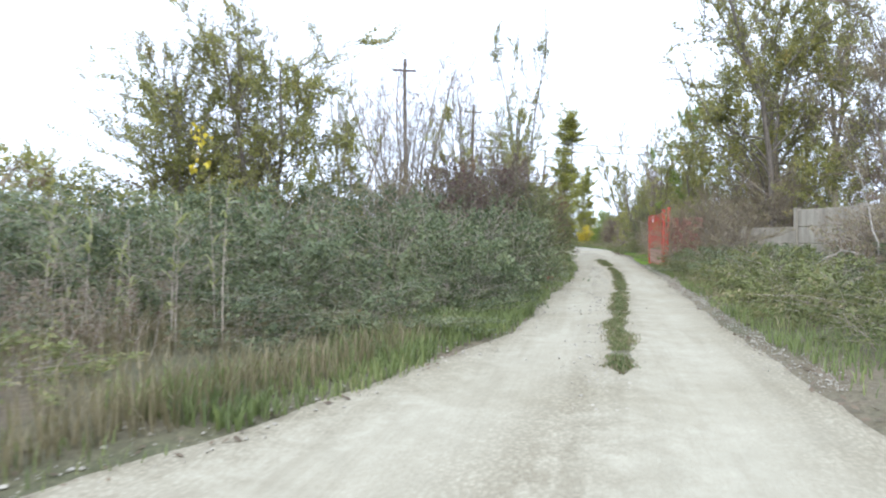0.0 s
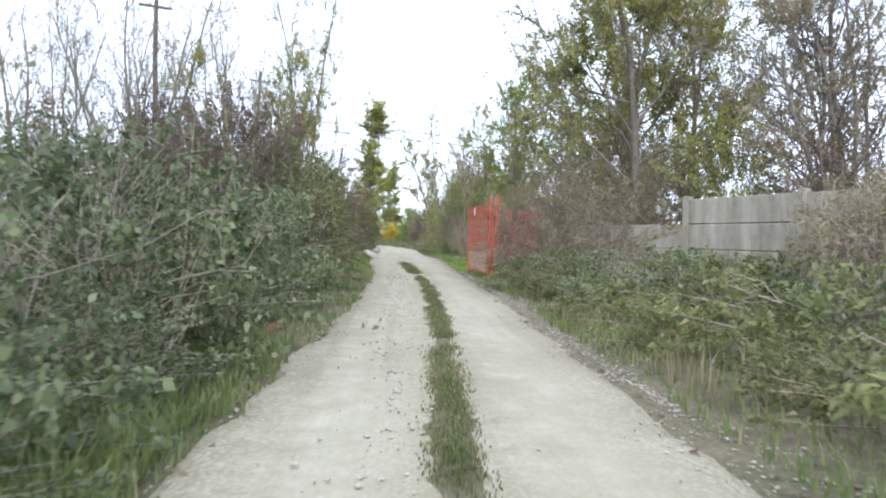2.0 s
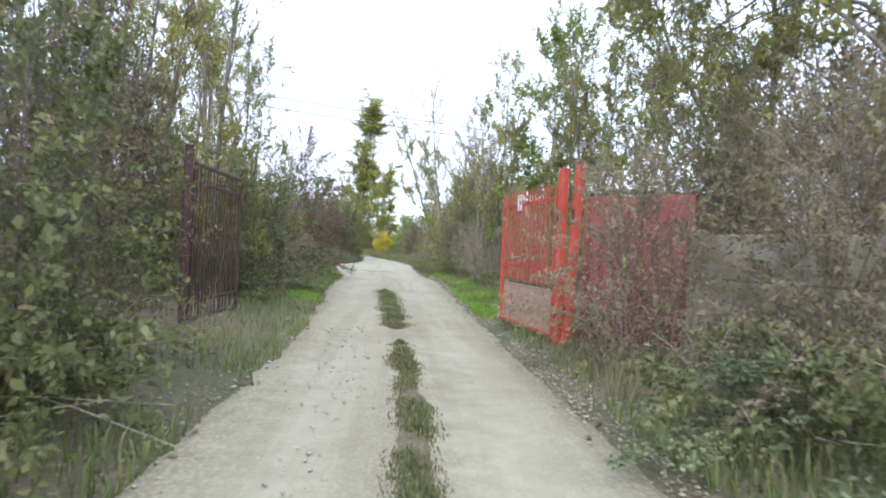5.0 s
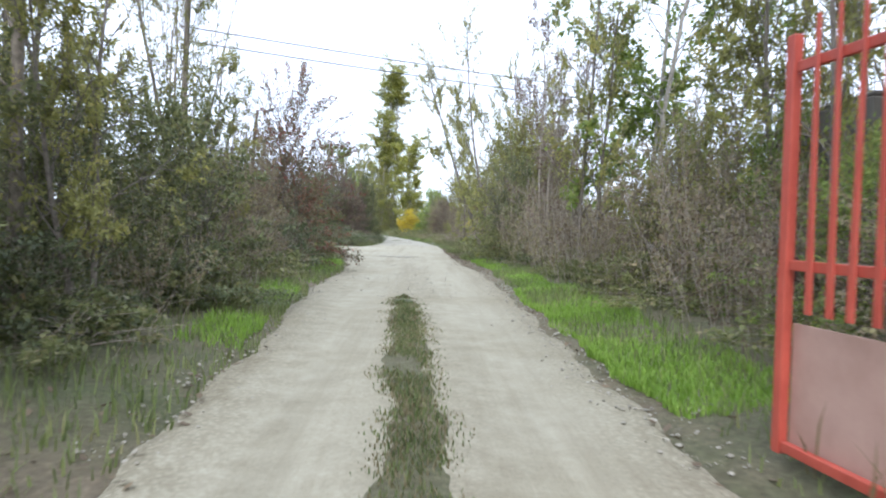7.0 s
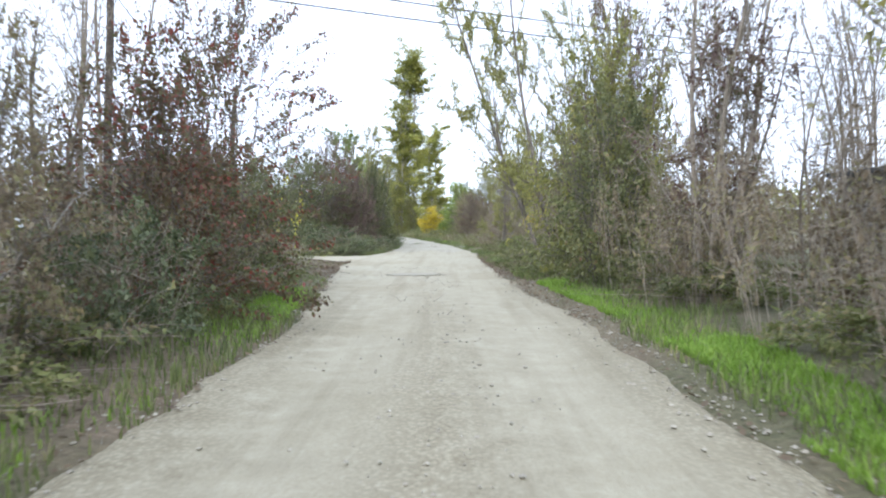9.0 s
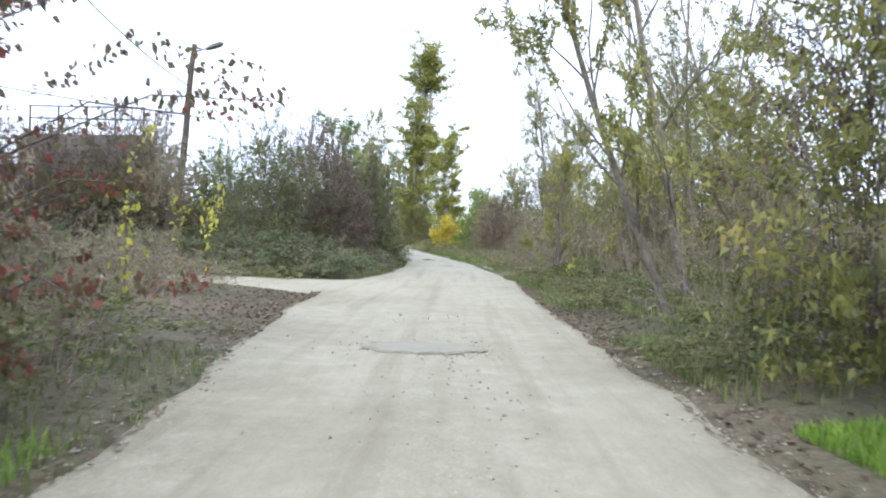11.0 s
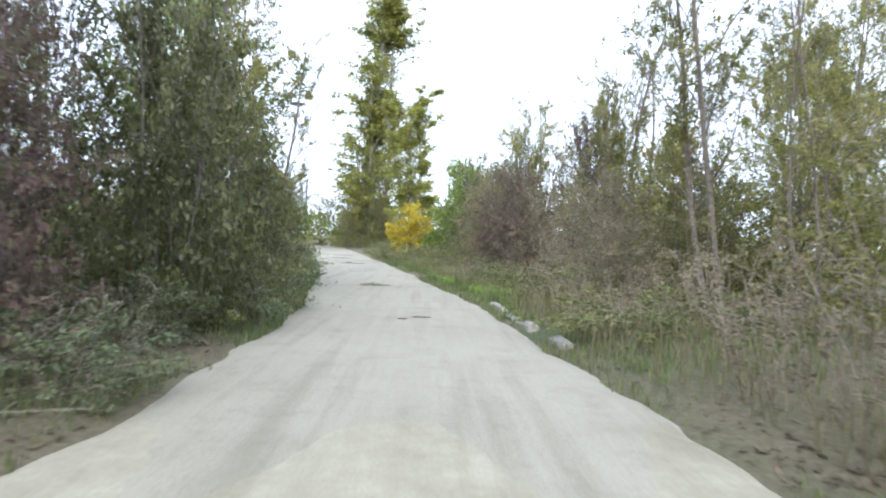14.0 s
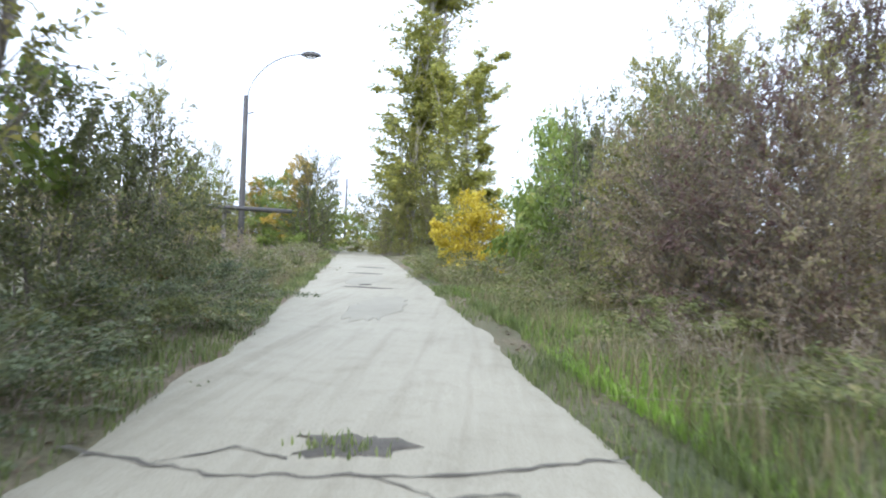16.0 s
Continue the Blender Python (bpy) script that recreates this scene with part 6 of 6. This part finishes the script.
def litter():
    """Fallen leaves on the verges."""
    rng = np.random.default_rng(31)
    n = 20000
    y = np.concatenate([rng.uniform(-4, 110, 6000), rng.uniform(42, 66, 5000), rng.uniform(60, 92, 2000), rng.uniform(50.5, 58.5, 3500), rng.uniform(50, 60, 3500)])
    side = np.concatenate([rng.uniform(size=13000) < 0.5, np.ones(3500, bool), np.zeros(3500, bool)])
    off = np.abs(rng.normal(0.15, 0.8, n)) - np.where(y < 62, 0.2, 0.0)
    pts = []
    for k in range(n):
        if side[k] and 57.2 < y[k] < 62.2:
            continue
        x = road_left(y[k]) - off[k] if side[k] else road_right(y[k]) + off[k]
        pts.append((x, y[k], max(ground_z(x, y[k]), 0.0 if off[k] < 0 else -0.05) + 0.012))
    c = np.array(pts)
    n = len(c)
    a = rng.uniform(0, 6.28, n)
    d = np.stack([np.cos(a), np.sin(a), rng.normal(0, 0.25, n)], 1)
    s = np.stack([-np.sin(a), np.cos(a), rng.normal(0, 0.25, n)], 1)
    z = rng.uniform(0.02, 0.045, n)[:, None]
    v = np.stack([c - d * z, c + s * z * 0.6, c + d * z, c - s * z * 0.6], 1).reshape(-1, 3)
    tagged(new("fallen_leaves", mesh_from("fallen_leaves", v, np.arange(4 * n).reshape(-1, 4).tolist(), LEAF["dry"])), "fallen brown leaves along the lane edges", "leaves", kind="stuff")


litter()


# ---- cracks and potholes in the concrete ----
DIRT = mottled("dark_pothole_dirt", (0.045, 0.041, 0.033), (0.15, 0.137, 0.11), 22.0, 0.95, 0.02)


def pothole(x, y, w, l, seed):
    rng = random.Random(seed)
    ring = [(x + w / 2 * math.cos(a) * (1 + 0.25 * math.sin(3 * a + seed) + rng.uniform(-0.28, 0.22)), y + l / 2 * math.sin(a) * (1 + 0.25 * math.sin(2 * a + seed) + rng.uniform(-0.28, 0.22))) for a in np.linspace(0, 2 * math.pi, 30)[:-1]]
    verts = [(x, y, 0.03)] + [(*p, 0.026) for p in ring] + [(x + (p[0] - x) * 1.12, y + (p[1] - y) * 1.12, 0.008) for p in ring]
    n = len(ring)
    faces = [(0, 1 + k, 1 + (k + 1) % n) for k in range(n)] + [(1 + k, 1 + n + k, 1 + n + (k + 1) % n, 1 + (k + 1) % n) for k in range(n)]
    tagged(new("pothole", mesh_from("pothole", verts, faces, DIRT)), "shallow dark pothole filled with dirt in the concrete", "pothole", "potholes", "structure")


def crack(points, wide, seed):
    rng = random.Random(seed)
    fine = []
    for (ax, ay), (bx, by) in zip(points, points[1:]):
        n = max(int(math.dist((ax, ay), (bx, by)) / 0.07), 2)
        fine += [(ax + (bx - ax) * k / n, ay + (by - ay) * k / n + rng.uniform(-0.03, 0.03)) for k in range(n)]
    verts, faces = [], []
    for k, (x, y) in enumerate(fine):
        h = wide * rng.uniform(0.2, 1.0)
        verts += [(x, y - h, 0.021), (x, y + h, 0.021)]
        if k:
            faces.append((2 * k - 2, 2 * k, 2 * k + 1, 2 * k - 1))
    tagged(new("crack", mesh_from("crack", verts, faces, DIRT)), "dark weathered crack across the concrete road", "crack", "cracks", "structure")


pothole(-0.4, 78.9, 0.6, 0.5, 1)
pothole(0.75, 72.3, 0.22, 0.16, 2)
pothole(0.5, 72.0, 0.12, 0.09, 8)
pothole(-2.3, 91.9, 0.95, 0.3, 3)
pothole(-2.5, 92.9, 0.3, 0.5, 6)
pothole(-3.35, 98.8, 0.9, 0.45, 4)
pothole(-3.9, 104.0, 0.9, 0.6, 5)
blades("crack_weeds", [(random.gauss(-0.45, 0.13), random.gauss(78.85, 0.09), 0.015, 0.7) for k in range(90)], 0.1, GRASS, "tuft of weeds growing out of the pothole")
STAIN = mottled("stained_concrete", (0.235, 0.22, 0.168), (0.33, 0.31, 0.237), 3.0, 0.85, 0.004)


def stain(x, y, w, l, seed):
    """A worn darker patch, a thin skin with an uneven outline."""
    rng = random.Random(seed)
    ring = [(x + w / 2 * math.cos(a) * rng.uniform(0.8, 1.1), y + l / 2 * math.sin(a) * rng.uniform(0.85, 1.1)) for a in np.linspace(0, 2 * math.pi, 40)[:-1]]
    n = len(ring)
    verts = [(x, y, 0.027)] + [(*p, 0.026) for p in ring] + [(x + (p[0] - x) * 1.06, y + (p[1] - y) * 1.03, 0.006) for p in ring]
    faces = [(0, 1 + k, 1 + (k + 1) % n) for k in range(n)] + [(1 + k, 1 + n + k, 1 + n + (k + 1) % n, 1 + (k + 1) % n) for k in range(n)]
    tagged(new("road_patch", mesh_from("road_patch", verts, faces, STAIN)), "darker worn patch in the middle of the concrete road", "patch", "road patches", "structure")


stain(-1.35, 87.2, 0.9, 4.6, 3)
stain(-2.75, 95.0, 0.95, 5.0, 4)
rubble = random.Random(3)
stones("rubble", [(rubble.gauss(0.75, 0.4), rubble.gauss(50.15, 0.26), 0.002, rubble.uniform(0.005, 0.02)) for k in range(520)],
       STONE, "patch of broken stone in the middle of the lane")
stain(0.75, 50.15, 1.25, 0.8, 6)
crack([(-1.9, 78.6), (-0.9, 78.3), (0.2, 78.5), (1.25, 79.0)], 0.028, 1)
crack([(-2.9, 91.7), (-2.0, 91.9), (-1.2, 91.8)], 0.03, 2)
crack([(-3.9, 98.7), (-3.0, 98.9), (-2.4, 98.8)], 0.03, 3)
crack([(-1.3, 78.45), (-1.0, 78.75), (-0.6, 78.6)], 0.02, 4)
crack([(-0.2, 78.4), (0.15, 78.15), (0.6, 78.3)], 0.02, 5)


# ---- distant woods ----
def far_woods():
    rng = np.random.default_rng(77)
    c = []
    for _ in range(150):
        a = rng.uniform(-math.pi, math.pi)
        r = rng.uniform(48, 150)
        x, y = r * math.sin(a), 60 + 1.45 * r * math.cos(a)
        if -20 < x < 16 and -30 < y < 150:
            continue
        c.append((x, y, rng.uniform(4, 9) * (1.2 if r > 100 else 1), rng.uniform(4, 9)))
    for k in range(26):
        c.append((-26 + k * 2.6 + rng.uniform(-1, 1), 160 + rng.uniform(0, 25), rng.uniform(4, 8), rng.uniform(4, 7)))
    for _ in range(210):
        x = rng.uniform(25, 75) * (1 if rng.uniform() < 0.5 else -1)
        c.append((x, rng.uniform(-35, 150), rng.uniform(2.5, 5.5), rng.uniform(3.5, 7.5)))
    v = []
    for x, y, h, w in c:
        n = 170
        u = rng.normal(0, 1, (n, 3))
        u /= np.linalg.norm(u, axis=1, keepdims=True)
        p = u * np.array([w / 2, w / 2, h / 2]) * rng.uniform(0.55, 1.05, (n, 1)) + [x, y, h / 2]
        s = rng.uniform(0.3, 0.75, (n, 1))
        d = rng.normal(0, 1, (n, 3))
        d /= np.linalg.norm(d, axis=1, keepdims=True)
        e = np.cross(d, rng.normal(0, 1, (n, 3)))
        e /= np.linalg.norm(e, axis=1, keepdims=True)
        v.append(np.stack([p - d * s * 0.5, p + e * s * 0.35, p + d * s * 0.5, p - e * s * 0.35], 1).reshape(-1, 3))
    v = np.concatenate(v)
    v[:, 2] = np.maximum(v[:, 2], 0.0)
    tagged(new("far_woods", mesh_from("far_woods", v, np.arange(len(v)).reshape(-1, 4).tolist(), LEAF["olive"])), "distant mixed autumn woods round the lane", "woods", kind="stuff")


far_woods()
